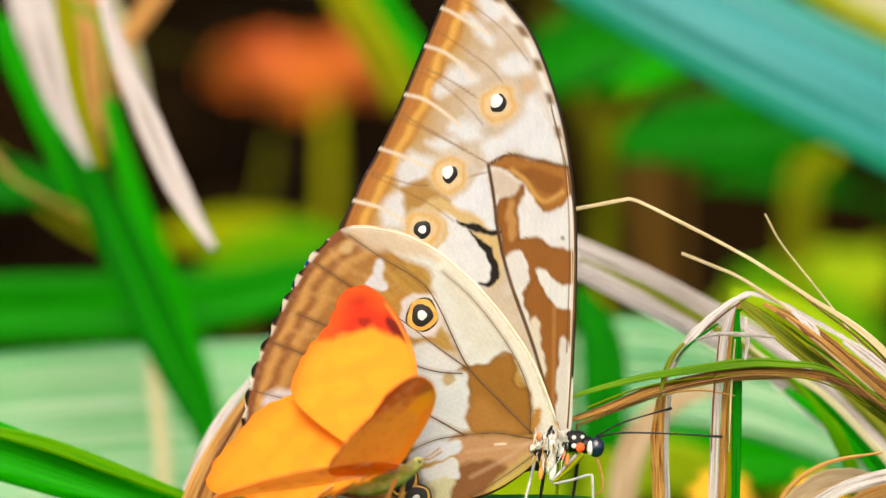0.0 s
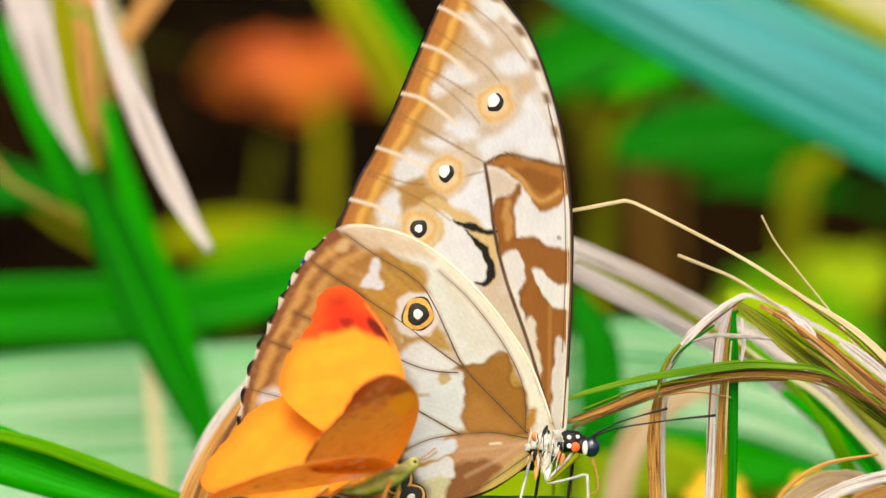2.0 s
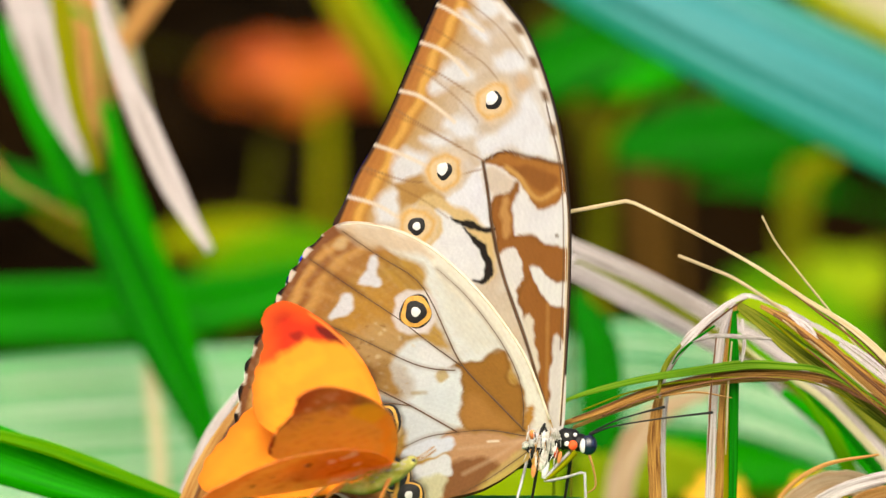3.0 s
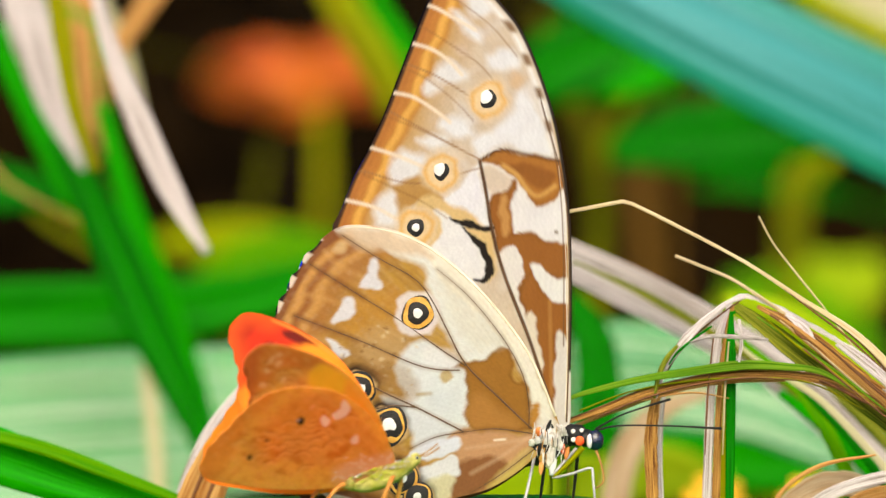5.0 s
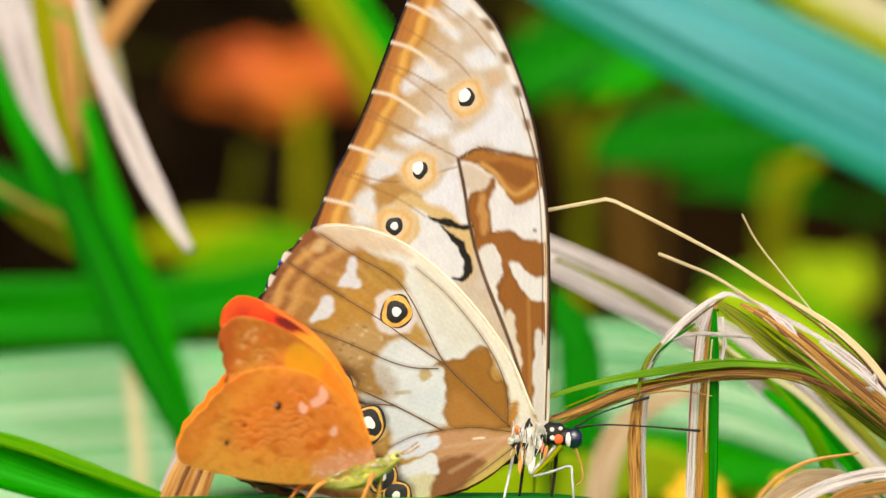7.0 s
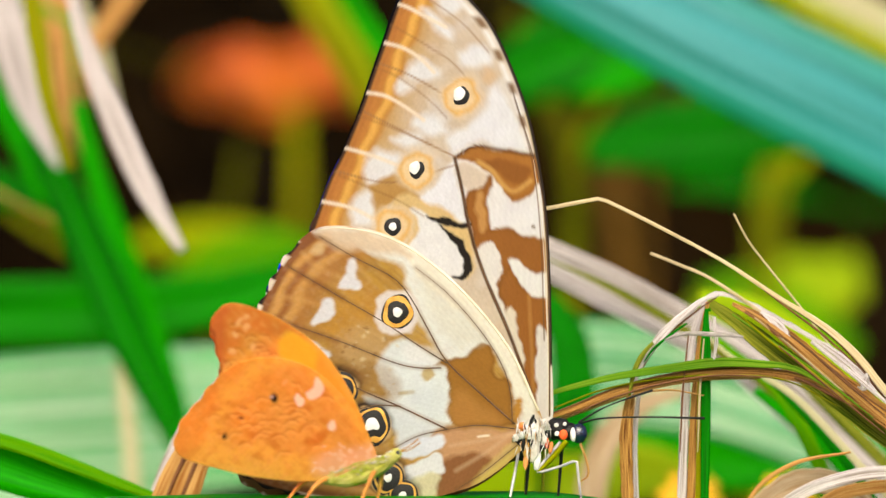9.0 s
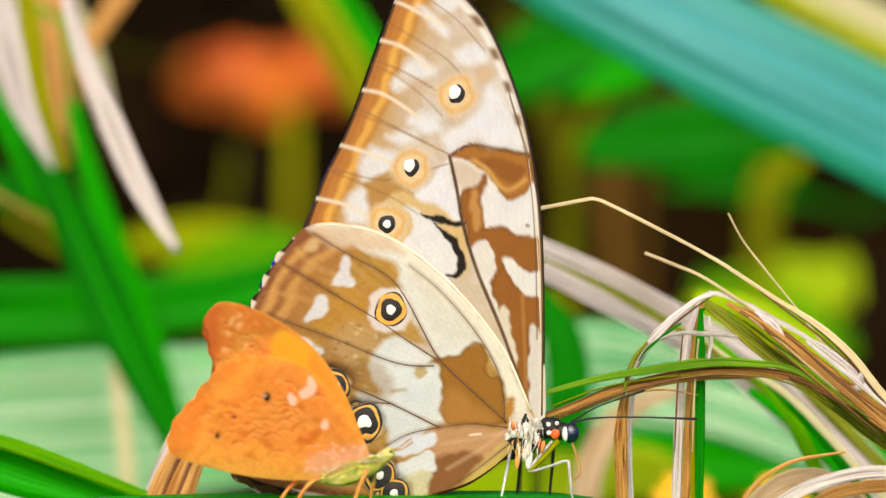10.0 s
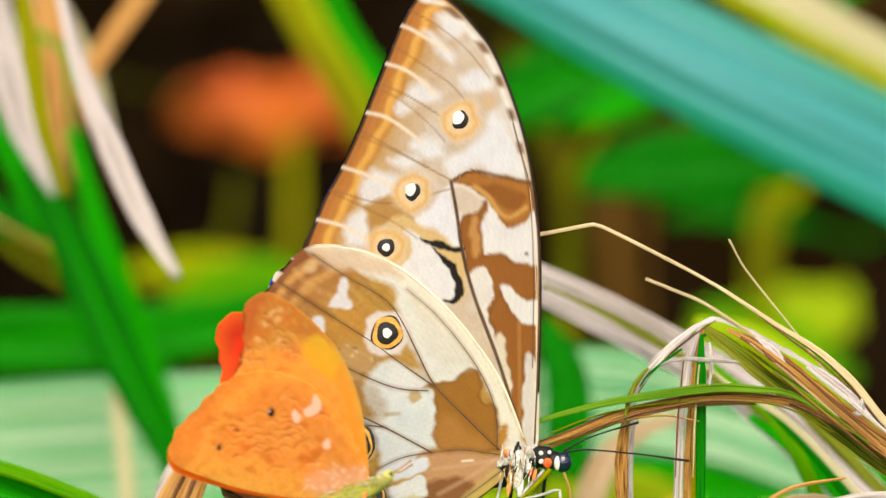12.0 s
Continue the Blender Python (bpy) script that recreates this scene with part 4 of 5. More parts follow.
def fore_under(uv):
    p = Paint(uv, rgb(222, 206, 182))
    edge = p.distance(FORE[12:22], plain=True)
    wob = 3 * np.sin(uv[:, 1] * 0.045) + 2 * np.sin(uv[:, 1] * 0.11 + 1)
    p.mottle(rgb(206, 172, 132), 60, 0.2, 1.0).mottle(rgb(240, 242, 244), 70, 0.45, 4.0).mottle(rgb(186, 150, 108), 22, 0.10, 2.0)
    p.lay(np.clip(1 - (edge - 50) / 62, 0, 1) * 0.9, rgb(206, 162, 92))
    p.lay(np.clip(1 - (edge - 44 - wob) / 12, 0, 1), rgb(204, 142, 60))
    p.lay(np.clip(1.3 - np.abs(edge - 35 - wob) / 9, 0, 1), rgb(238, 182, 88))
    p.lay(np.clip(1 - (edge - 22 - wob) / 9, 0, 1), rgb(200, 132, 58))
    p.lay(0.4 * np.clip(1 - np.abs(edge - 12) / 7, 0, 1), rgb(170, 100, 44))
    p.lay(np.clip(1 - (edge - 3.5) / 4, 0, 1), rgb(66, 40, 24))
    cream = rgb(243, 246, 247)
    for q in ([(742, 12), (775, 28), (796, 52), (790, 66), (765, 52)], [(712, 124), (742, 100), (772, 128), (762, 140), (720, 138)], [(735, 200), (765, 205), (790, 232), (765, 236), (728, 222)],
              [(660, 262), (706, 276), (716, 300), (690, 316), (648, 326), (640, 300)], [(620, 352), (648, 336), (668, 376), (655, 396), (618, 392)],
              [(812, 88), (850, 80), (862, 108), (832, 118), (812, 108)], [(845, 205), (866, 150), (900, 190), (932, 262), (900, 268), (840, 250), (800, 272), (790, 240)],
              [(760, -20), (800, -12), (812, 15), (780, 18)], [(700, 140), (730, 150), (700, 165)], [(690, 240), (740, 236), (720, 262)]):
        p.fill(q, cream, 15, 0.9)
    p.spot(862, 132, 14, 12, rgb(224, 192, 152), 12)
    p.fill([(800, 280), (822, 400), (750, 376), (738, 345), (770, 320)], rgb(246, 247, 248), 7)
    p.fill([(648, 326), (700, 308), (738, 345), (712, 372), (690, 352), (672, 376), (664, 384), (654, 350)], rgb(196, 148, 72), 9, 0.95)
    p.fill([(690, 352), (740, 348), (822, 400), (830, 480), (800, 480), (720, 430)], rgb(232, 200, 138), 9)
    p.fill([(722, 366), (752, 378), (790, 412), (815, 450), (814, 478), (790, 488), (760, 466), (722, 436), (736, 400)], rgb(246, 246, 242), 6)
    for q in ([(684, 0), (716, 10), (745, 25), (785, 46)], [(668, 71), (708, 82), (738, 100), (764, 126)], [(640, 160), (680, 168), (718, 190), (745, 210)],
              [(600, 257), (650, 271), (700, 290)], [(560, 352), (615, 364), (656, 384)]):
        p.stroke(q, rgb(250, 236, 212), 6, 4)
    for q in ([(668, 36), (700, 48), (760, 84), (800, 112), (850, 172)], [(650, 112), (700, 134), (752, 172), (786, 206)], [(626, 200), (690, 224), (758, 254)], [(586, 302), (650, 330), (700, 352), (745, 380)],
              [(700, -30), (760, 0), (815, 40), (860, 90)]):
        p.stroke(q, rgb(150, 104, 56), 3, 3, 0.55)
    dark = rgb(160, 100, 34)
    # brown net in the front cell
    p.fill([(797, 275), (830, 256), (880, 262), (940, 272), (962, 380), (968, 520), (970, 735), (950, 742), (905, 610), (850, 470), (822, 390)], rgb(240, 236, 228), 5)
    p.fill([(798, 278), (815, 266), (838, 257), (880, 264), (944, 272), (958, 305), (946, 326), (926, 346), (906, 358), (892, 350), (878, 332), (866, 312), (854, 298), (838, 286), (815, 283)], rgb(178, 116, 42), 5, rim=0.4)
    p.fill([(850, 280), (905, 284), (936, 300), (926, 318), (900, 322), (880, 306)], rgb(150, 92, 30), 8, 0.9)
    p.stroke([(842, 284), (866, 300), (886, 326), (906, 336), (934, 318)], rgb(214, 162, 84), 8, 5)
    p.stroke([(800, 276), (835, 257), (880, 263), (945, 274)], rgb(104, 64, 26), 5, 3)
    p.fill([(804, 290), (838, 292), (854, 306), (846, 332), (826, 346), (814, 326)], rgb(226, 210, 190), 7)
    p.fill([(818, 346), (846, 330), (856, 306), (866, 318), (864, 346), (862, 398), (884, 400), (918, 412), (962, 422), (965, 478), (945, 482), (922, 470), (905, 459), (896, 466), (896, 504), (880, 512), (868, 480), (864, 440), (848, 448), (834, 432)], dark, 5, rim=0.4)
    p.fill([(838, 348), (850, 340), (854, 396), (842, 406)], rgb(204, 150, 82), 7)
    p.fill([(863, 326), (878, 331), (894, 352), (906, 359), (930, 346), (950, 330), (958, 418), (916, 409), (880, 396), (862, 400), (859, 360)], rgb(243, 242, 238), 5)
    p.fill([(838, 442), (862, 424), (876, 440), (880, 490), (860, 500)], rgb(242, 238, 230), 4)
    p.fill([(876, 506), (896, 466), (910, 496), (935, 516), (964, 530), (966, 592), (944, 592), (942, 730), (930, 700), (915, 630), (896, 572), (880, 530)], dark, 6, rim=0.4)
    p.fill([(894, 462), (912, 457), (930, 475), (962, 488), (964, 528), (936, 516), (910, 496)], rgb(243, 242, 236), 4)
    p.fill([(888, 556), (902, 548), (916, 604), (924, 680), (908, 636)], rgb(236, 226, 206), 5)
    p.fill([(945, 592), (960, 590), (964, 720), (950, 735)], rgb(230, 224, 214), 5)
    p.stroke([(930, 520), (934, 600), (938, 690)], rgb(196, 138, 66), 6, 5, 0.6)
    p.spot(938, 398, 3, 4, rgb(120, 96, 70), 2)
    black = rgb(28, 18, 12)
    p.fill([(746, 377), (768, 382), (822, 392), (824, 401), (795, 398), (768, 394)], black, 3)
    p.fill([(766, 394), (798, 412), (824, 444), (828, 474), (812, 490), (790, 490), (808, 480), (815, 462), (806, 438), (784, 412)], black, 3)
    p.stroke([(800, 278), (812, 330), (825, 400), (850, 480), (900, 600), (946, 735)], rgb(84, 52, 26), 6, 3)
    for q in ([(800, 275), (700, 225), (640, 195)], [(790, 170), (720, 130), (668, 110)], [(800, 290), (690, 320), (590, 300)]):
        p.stroke(q, rgb(160, 118, 76), 3, 2.5, 0.8)
    for u, v in ((812, 168), (733, 298), (690, 398)):
        p.spot(u, v, 37, 40, rgb(238, 214, 176), 12, 20, 0.8)
        p.spot(u, v, 30, 33, rgb(242, 194, 118), 6, 20)
        p.spot(u, v, 23, 26, rgb(246, 218, 168), 6, 20)
    # pale and dark checks behind the front edge
    front = p.distance(FORE[2:13], plain=True)
    along = np.sin(uv[:, 1] * 0.108 + 0.6) + 0.25
    p.lay(np.clip(1 - np.abs(front - 15) / 9, 0, 1) * (uv[:, 1] < 262) * np.clip(along * 3 + 0.3, 0, 1), rgb(252, 250, 246))
    p.lay(0.85 * np.clip(1.3 - np.abs(front - 14) / 7, 0, 1) * (uv[:, 1] < 262) * np.clip(-along * 3 - 0.3, 0, 1), rgb(128, 88, 50))
    p.stroke([(925, 200), (950, 300), (960, 420), (965, 560), (966, 730)], rgb(232, 208, 164), 4, 3)
    p.stroke([(905, 170), (938, 290), (952, 430), (957, 600)], rgb(110, 78, 48), 2.5, 2, 0.8)
    p.lay(np.clip(1 - (front - 4) / 3, 0, 1), rgb(40, 28, 20))
    return p.grain(0.028, 3, HINGE).col


def hind_under(uv):
    p = Paint(uv, rgb(196, 154, 66))
    fan = np.arctan2(uv[:, 1] - 745, uv[:, 0] - 956)
    p.mottle(rgb(206, 160, 92), 60, 0.4, 2.0).mottle(rgb(164, 110, 44), 46, 0.3, 3.0).mottle(rgb(212, 172, 108), 24, 0.2, 5.0)
    p.lay(0.16 * np.clip(np.sin(fan * 150 + uv[:, 0] * 0.02), 0, 1), rgb(130, 84, 36))
    p.lay(0.14 * np.clip(np.sin(fan * 97 + 2 * np.sin(uv[:, 0] * 0.03)), 0, 1), rgb(222, 184, 124))
    p.fill([(470, 640), (620, 600), (690, 620), (640, 700), (560, 730), (440, 720)], rgb(160, 110, 48), 50, 0.55)
    p.fill([(600, 500), (660, 505), (690, 560), (640, 600), (560, 590)], rgb(204, 146, 54), 30, 0.6)
    p.fill([(640, 570), (690, 585), (660, 640), (610, 640), (590, 600)], rgb(206, 172, 120), 26, 0.6)
    edge = p.distance(HIND[9:23], plain=True)
    wob = 3 * np.sin(uv[:, 1] * 0.06) + 2 * np.sin(uv[:, 1] * 0.13 + 1)
    p.lay(np.clip(1 - (edge - 80 - wob) / 40, 0, 1) * 0.75, rgb(180, 118, 56))
    p.lay(np.clip(1.2 - np.abs(edge - 56 - wob) / 12, 0, 1) * 0.75, rgb(222, 168, 92))
    p.lay(0.8 * np.clip(1.2 - np.abs(edge - 40 - wob) / 9, 0, 1), rgb(164, 102, 48))
    p.lay(0.85 * np.clip(1.2 - np.abs(edge - 26 - wob) / 9, 0, 1), rgb(222, 166, 92))
    p.lay(np.clip(1 - (edge - 14) / 6, 0, 1), rgb(146, 90, 48))
    for q in ([(505, 468), (560, 500), (600, 524)], [(480, 560), (530, 578), (590, 600)], [(548, 410), (590, 432)], [(430, 610), (500, 632), (560, 654)]):
        p.stroke(q, rgb(136, 82, 34), 9, 10, 0.6)
    for q in ([(530, 445), (560, 470), (600, 490)], [(490, 520), (540, 530), (580, 545)], [(470, 590), (520, 600), (560, 612)]):
        p.stroke(q, rgb(220, 170, 100), 7, 10, 0.55)
    cream = rgb(238, 242, 238)
    p.fill([(548, 404), (600, 396), (690, 410), (760, 455), (830, 530), (900, 630), (945, 740), (905, 745), (900, 690), (860, 610), (790, 640), (745, 580), (714, 500), (704, 468), (640, 440), (590, 420)], cream, 12)
    p.fill([(690, 400), (750, 440), (820, 510), (890, 610), (946, 738), (925, 745), (905, 700), (880, 630), (800, 545), (730, 480)], rgb(246, 244, 230), 8)
    p.fill([(552, 408), (620, 402), (690, 422), (720, 450), (650, 442), (600, 440)], rgb(228, 206, 176), 14, 0.85)
    p.mottle(rgb(214, 186, 150), 16, 0.12, 7.0)
    p.fill([(548, 440), (556, 428), (570, 430), (566, 450)], rgb(222, 190, 140), 8, 0.8)
    p.fill([(610, 456), (622, 454), (626, 480), (635, 504), (598, 508), (606, 480)], rgb(236, 236, 240), 5)
    p.fill([(574, 522), (585, 534), (582, 556), (560, 571), (546, 568), (556, 546)], rgb(236, 236, 240), 5)
    p.fill([(538, 596), (556, 604), (578, 625), (560, 629), (544, 612)], rgb(236, 236, 240), 5)
    p.fill([(430, 704), (478, 690), (522, 694), (504, 724), (440, 730)], rgb(236, 228, 230), 12)
    p.fill([(676, 612), (720, 600), (782, 640), (792, 690), (796, 738), (782, 750), (700, 716), (676, 690), (662, 652)], rgb(236, 243, 240), 9)
    p.fill([(640, 700), (690, 706), (782, 752), (770, 767), (704, 786), (690, 760)], rgb(232, 238, 238), 12)
    p.fill([(740, 652), (758, 645), (762, 662), (745, 670)], rgb(206, 184, 132), 5)
    p.stroke([(702, 693), (724, 691)], rgb(205, 195, 165), 7, 4)
    p.fill([(764, 640), (790, 634), (818, 624), (845, 606), (864, 612), (872, 636), (866, 656), (876, 666), (892, 670), (906, 745), (888, 752), (800, 750), (787, 700), (786, 652)], rgb(168, 116, 40), 6, rim=0.4)
    p.fill([(800, 690), (880, 740), (800, 748)], rgb(196, 138, 66), 20, 0.6)
    p.fill([(768, 756), (905, 758), (945, 755), (925, 785), (880, 826), (830, 857), (770, 876), (755, 850), (772, 800)], rgb(206, 156, 112), 8, rim=0.2)
    p.fill([(766, 836), (786, 806), (840, 800), (862, 812), (830, 856), (770, 880)], rgb(140, 86, 38), 10, 0.9)
    p.fill([(850, 824), (900, 784), (930, 775), (884, 826), (836, 856)], rgb(214, 192, 96), 14, 0.8)
    for q in ([(900, 764), (850, 800), (800, 830)], [(910, 762), (850, 776), (790, 786)], [(915, 770), (880, 806), (845, 836)]):
        p.stroke(q, rgb(232, 196, 160), 5, 8, 0.45)
    p.stroke([(840, 770), (858, 768)], rgb(250, 236, 214), 4, 3)
    p.fill([(692, 796), (716, 778), (768, 766), (778, 776), (776, 792), (700, 810)], rgb(236, 241, 250), 5)
    p.fill([(704, 826), (765, 800), (776, 814), (772, 834), (714, 848)], rgb(240, 242, 246), 5)
    p.fill([(706, 850), (770, 836), (760, 876), (720, 880)], rgb(232, 228, 190), 8, 0.9)
    p.fill([(905, 702), (918, 706), (916, 740), (904, 746)], rgb(196, 140, 56), 5)
    rng = np.random.default_rng(17)
    for _ in range(46):
        p.spot(rng.uniform(560, 700), rng.uniform(575, 700), rng.uniform(2, 4.5), rng.uniform(1.5, 4), (rgb(120, 78, 32), rgb(232, 212, 172), rgb(148, 104, 48))[rng.integers(3)], 3, rng.uniform(0, 90), 0.55)
    p.fill([(640, 640), (690, 650), (700, 700), (660, 706), (630, 680)], rgb(166, 128, 72), 16, 0.5)
    p.fill([(706, 610), (750, 612), (770, 640), (720, 640)], rgb(246, 247, 244), 14, 0.7)
    p.fill([(720, 690), (770, 690), (782, 735), (740, 722)], rgb(222, 230, 230), 18, 0.5)
    p.fill([(740, 470), (800, 540), (850, 600), (800, 600), (750, 540)], rgb(226, 222, 206), 22, 0.5)
    p.fill([(596, 640), (640, 660), (612, 700), (560, 700)], rgb(120, 80, 38), 20, 0.5)
    for q, _ in HIND_VEINS:
        p.stroke(q, rgb(128, 88, 44), 6, 8, 0.5)
    p.spot(697, 550, 40, 41, rgb(238, 230, 226), 6)
    for u, v, r in ((598, 686, 33), (652, 750, 38), (680, 842, 33), (706, 874, 32)):
        p.spot(u - 4, v - 5, r * 1.05, r * 1.05, rgb(52, 32, 18), 14)
        p.spot(u, v, r * 0.9, r * 0.9, rgb(214, 178, 120), 5)
    rim = p.distance(HIND[10:24], plain=True)
    scallop = np.sin((uv[:, 0] * 0.45 - uv[:, 1] * 0.9) * 0.126) - 0.2
    p.lay(np.clip(1 - (rim - 5) / 3, 0, 1) * np.clip(scallop * 4, 0, 1), rgb(238, 226, 206))
    p.lay(np.clip(1 - (rim - 3) / 3, 0, 1) * np.clip(0.6 - scallop * 4, 0, 1), rgb(22, 14, 12))
    return p.grain(0.034, 5, HINGE).col


def blue_upper(uv):
    p = Paint(uv, rgb(0, 30, 232)).mottle(rgb(0, 12, 130), 18, 0.35, 1.0).mottle(rgb(10, 90, 255), 30, 0.4, 3.0)
    p.lay(0.5 * np.clip(np.sin(uv[:, 0] * 0.05 + uv[:, 1] * 0.03) ** 3, 0, 1), rgb(0, 96, 255))
    e = np.minimum(p.distance(FORE, True, 120, True) * -1, 999)
    p.lay(np.clip(1 - (e - 2.5 - 2.5 * np.sin(uv[:, 1] * 0.08)) / 4, 0, 1), rgb(4, 4, 10))
    p.lay(np.clip(1 - np.abs(e - 22) / 8, 0, 1) * np.clip(np.sin(uv[:, 1] * 0.13) * 2, 0, 1) * 0.7, rgb(30, 140, 255))
    p.lay(np.clip(1 - (e - 9) / 5, 0, 1) * (uv[:, 1] < 280), rgb(8, 6, 10))
    p.fill([(700, -10), (720, -40), (745, -62), (800, -40), (860, 20), (800, 0), (740, -25), (715, 5)], rgb(5, 4, 14), 12)
    p.spot(752, -8, 26, 14, rgb(90, 26, 190), 10)
    p.spot(715, 130, 7, 9, rgb(200, 225, 255), 4)
    return p.col


def blue_upper_hind(uv):
    p = Paint(uv, rgb(0, 36, 238))
    p.mottle(rgb(0, 14, 140), 20, 0.35, 1.0)
    e = -p.distance(HIND, True, 120, True)
    p.lay(np.clip(1 - (e - 17 - 5 * np.sin(uv[:, 1] * 0.11)) / 5, 0, 1) * np.clip((uv[:, 1] - 448) / 12, 0, 1), rgb(7, 8, 16))
    p.lay(0.8 * np.clip(1 - np.abs(uv[:, 1] - 470) / 26, 0, 1) * np.clip(1 - (e - 10) / 6, 0, 1), rgb(0, 24, 170))
    p.lay(np.clip((uv[:, 1] - 745 - 0.05 * (956 - uv[:, 0])) / 50, 0, 1), rgb(96, 70, 44))
    s = np.sin((uv[:, 0] * 0.45 - uv[:, 1] * 0.9) * 0.117 - 0.4 + 0.6 * np.sin(uv[:, 1] * 0.031)) + 0.0
    p.lay(np.clip(1 - (e - 13 - 3 * np.sin(uv[:, 1] * 0.2)) / 3, 0, 1) * np.clip(s * 4, 0, 1) * (uv[:, 0] < 530) * (uv[:, 1] > 412), rgb(240, 240, 228))
    return p.col


def blob(center, radii, mat, name, parent, label="", seg=20, rough=0.0, lean=0.0):
    """A rounded body piece with a slightly uneven skin."""
    bm = bmesh.new()
    bmesh.ops.create_uvsphere(bm, u_segments=seg, v_segments=seg // 2 + 2, radius=1)
    for v in bm.verts:
        k = 1 + rough * noise.noise(v.co * 3 + Vector(center) * 900)
        v.co = Vector((v.co.x * radii[0], v.co.y * radii[1], v.co.z * radii[2])) * k
    bmesh.ops.rotate(bm, verts=bm.verts, cent=(0, 0, 0), matrix=Matrix.Rotation(radians(lean), 3, "Y"))
    bmesh.ops.translate(bm, verts=bm.verts, vec=center)
    me = bpy.data.meshes.new(name)
    bm.to_mesh(me)
    bm.free()
    me.materials.append(mat)
    me.polygons.foreach_set("use_smooth", np.ones(len(me.polygons), bool))
    return part(name, me, parent, label)


def limb(name, parent, hinge, pts, widths, mat, label="", y=0.0, n=24):
    q = [local(hinge, *p) if len(p) == 3 else local(hinge, *p, y) for p in pts]
    p = smooth(q, n)
    v, f, uv = tube_data(p, [w * S * 0.5 for w in widths], 8)
    return part(name, mesh_of(name, v, f, [mat], uv), parent, label)


def morpho():
    root = new("blue_butterfly")
    root.location = P(*HINGE)
    h = HINGE
    w = {}
    w["far_fore"] = wing("forewing", root, FORE, h, fore_under, blue_upper, [WING, BLUE], False, 220, 60, label="blue upper side of the far forewing")
    w["far_hind"] = wing("hindwing", root, HIND, h, hind_under, blue_upper_hind, [WING, BLUE], False, 220, 50, wave=(0.36, 0.78, 46, 3.2), label="blue upper side of the far hindwing")
    w["fore"] = wing("forewing", root, FORE, h, fore_under, lambda uv: 1 - (1 - fore_under(uv)) * 0.5, [WING, WING_BACK], True, 420, 170, label="cream and brown patterned forewing with eyespots")
    w["hind"] = wing("hindwing", root, HIND, h, hind_under, lambda uv: 1 - (1 - hind_under(uv)) * 0.5, [WING, WING_BACK], True, 460, 150, wave=(0.36, 0.78, 46, 3.2), label="brown and white hindwing with gold-ringed eyespots")
    y = -0.00009
    for u, v, r, sq in ((812, 168, 17, 0.8), (733, 298, 16, 0.8), (690, 398, 16, 0.95)):
        eyespot(w["fore"], h, u, v, [(r, BLACK), (r * (0.74 if sq < 0.9 else 0.46), WHITE)], y, sq, 0.4, (-4, -4) if sq < 0.9 else (0, 0))
    for u, v, r in ((698, 549, 42), (598, 686, 34), (652, 750, 39), (680, 842, 34), (706, 874, 32)):
        eyespot(w["hind"], h, u, v, ([(r * 0.73, BLACK), (r * 0.69, GOLD), (r * 0.5, BLACK), (r * 0.22, WHITE)] if v < 600 else [(r * 0.92, BLACK), (r * 0.82, GOLD), (r * 0.7, BLACK), (r * (0.36 if v < 800 else 0.24), WHITE)]), y, 0.92, 0.3)
    for q, wd in HIND_VEINS:
        vein(w["hind"], h, q, wd * 0.62, VEIN)
    vein(w["hind"], h, [(946, 725), (905, 632), (860, 566), (800, 500), (740, 450), (690, 421), (640, 405), (590, 400), (556, 405)], 5, VEIN_PALE)
    for q, wd in (([(952, 740), (905, 612), (850, 480), (815, 350), (800, 280)], 6), ([(966, 735), (966, 560), (960, 400), (945, 300), (900, 150)], 5)):
        vein(w["fore"], h, q, wd * 0.7, VEIN)
    vein(w["fore"], h, [(964, 735), (963, 600), (955, 420), (938, 270)], 2, VEIN_PALE)
    # body
    for u, v, a, c, m, lean in ((946, 764, 16, 26, HAIR, 8), (957, 750, 10, 15, HAIR, -30), (939, 797, 11, 25, HAIR, 10), (925, 794, 7, 20, GOLD, 6), (915, 768, 8, 9, WHITE, 0), (917, 752, 8, 10, ORANGE, 0), (924, 812, 6, 22, ORANGE, 4), (961, 782, 5, 13, RED, 0), (944, 812, 8, 24, WHITE, 8), (968, 790, 5, 14, ORANGE, 10), (936, 772, 3, 20, BLACK, 6), (950, 792, 3, 22, BLACK, 12), (929, 792, 3, 18, BLACK, 0), (960, 764, 4, 14, BLACK, -10), (924, 762, 4, 8, BLACK, 30), (943, 748, 3, 12, BLACK, -20), (955, 776, 8, 12, WHITE, 20),
                                (930, 764, 9, 10, HAIR, 0), (920, 784, 5, 14, BLACK, 0), (934, 742, 4, 16, BLACK, 20), (966, 765, 5, 12, BLACK, 0), (906, 772, 8, 9, HAIR, 30)):
        blob(local(h, u, v, -0.0022), (a * S * 0.74, a * S * 0.35, c * S * 0.74), m, "hair_tuft", root, rough=0.5, lean=lean, seg=16)
    rng = np.random.default_rng(21)
    for k in range(60):
        u, v = rng.uniform(908, 966), rng.uniform(736, 796)
        du, dv = rng.uniform(-9, 5), rng.uniform(12, 28)
        limb("hair", root, h, [(u, v, -0.0030), (u + du * 0.5, v + dv * 0.5, -0.0034), (u + du, v + dv, -0.0030)], (1.5, 1.3, 0.4), (HAIR, WHITE, HAIR, HAIR, BLACK, HAIR, TAN)[k % 7], n=6)
    blob(local(h, 930, 778), (0.0030, 0.0022, 0.0034), BLACK, "thorax", root, "black thorax with white hair tufts", rough=0.25, lean=20)
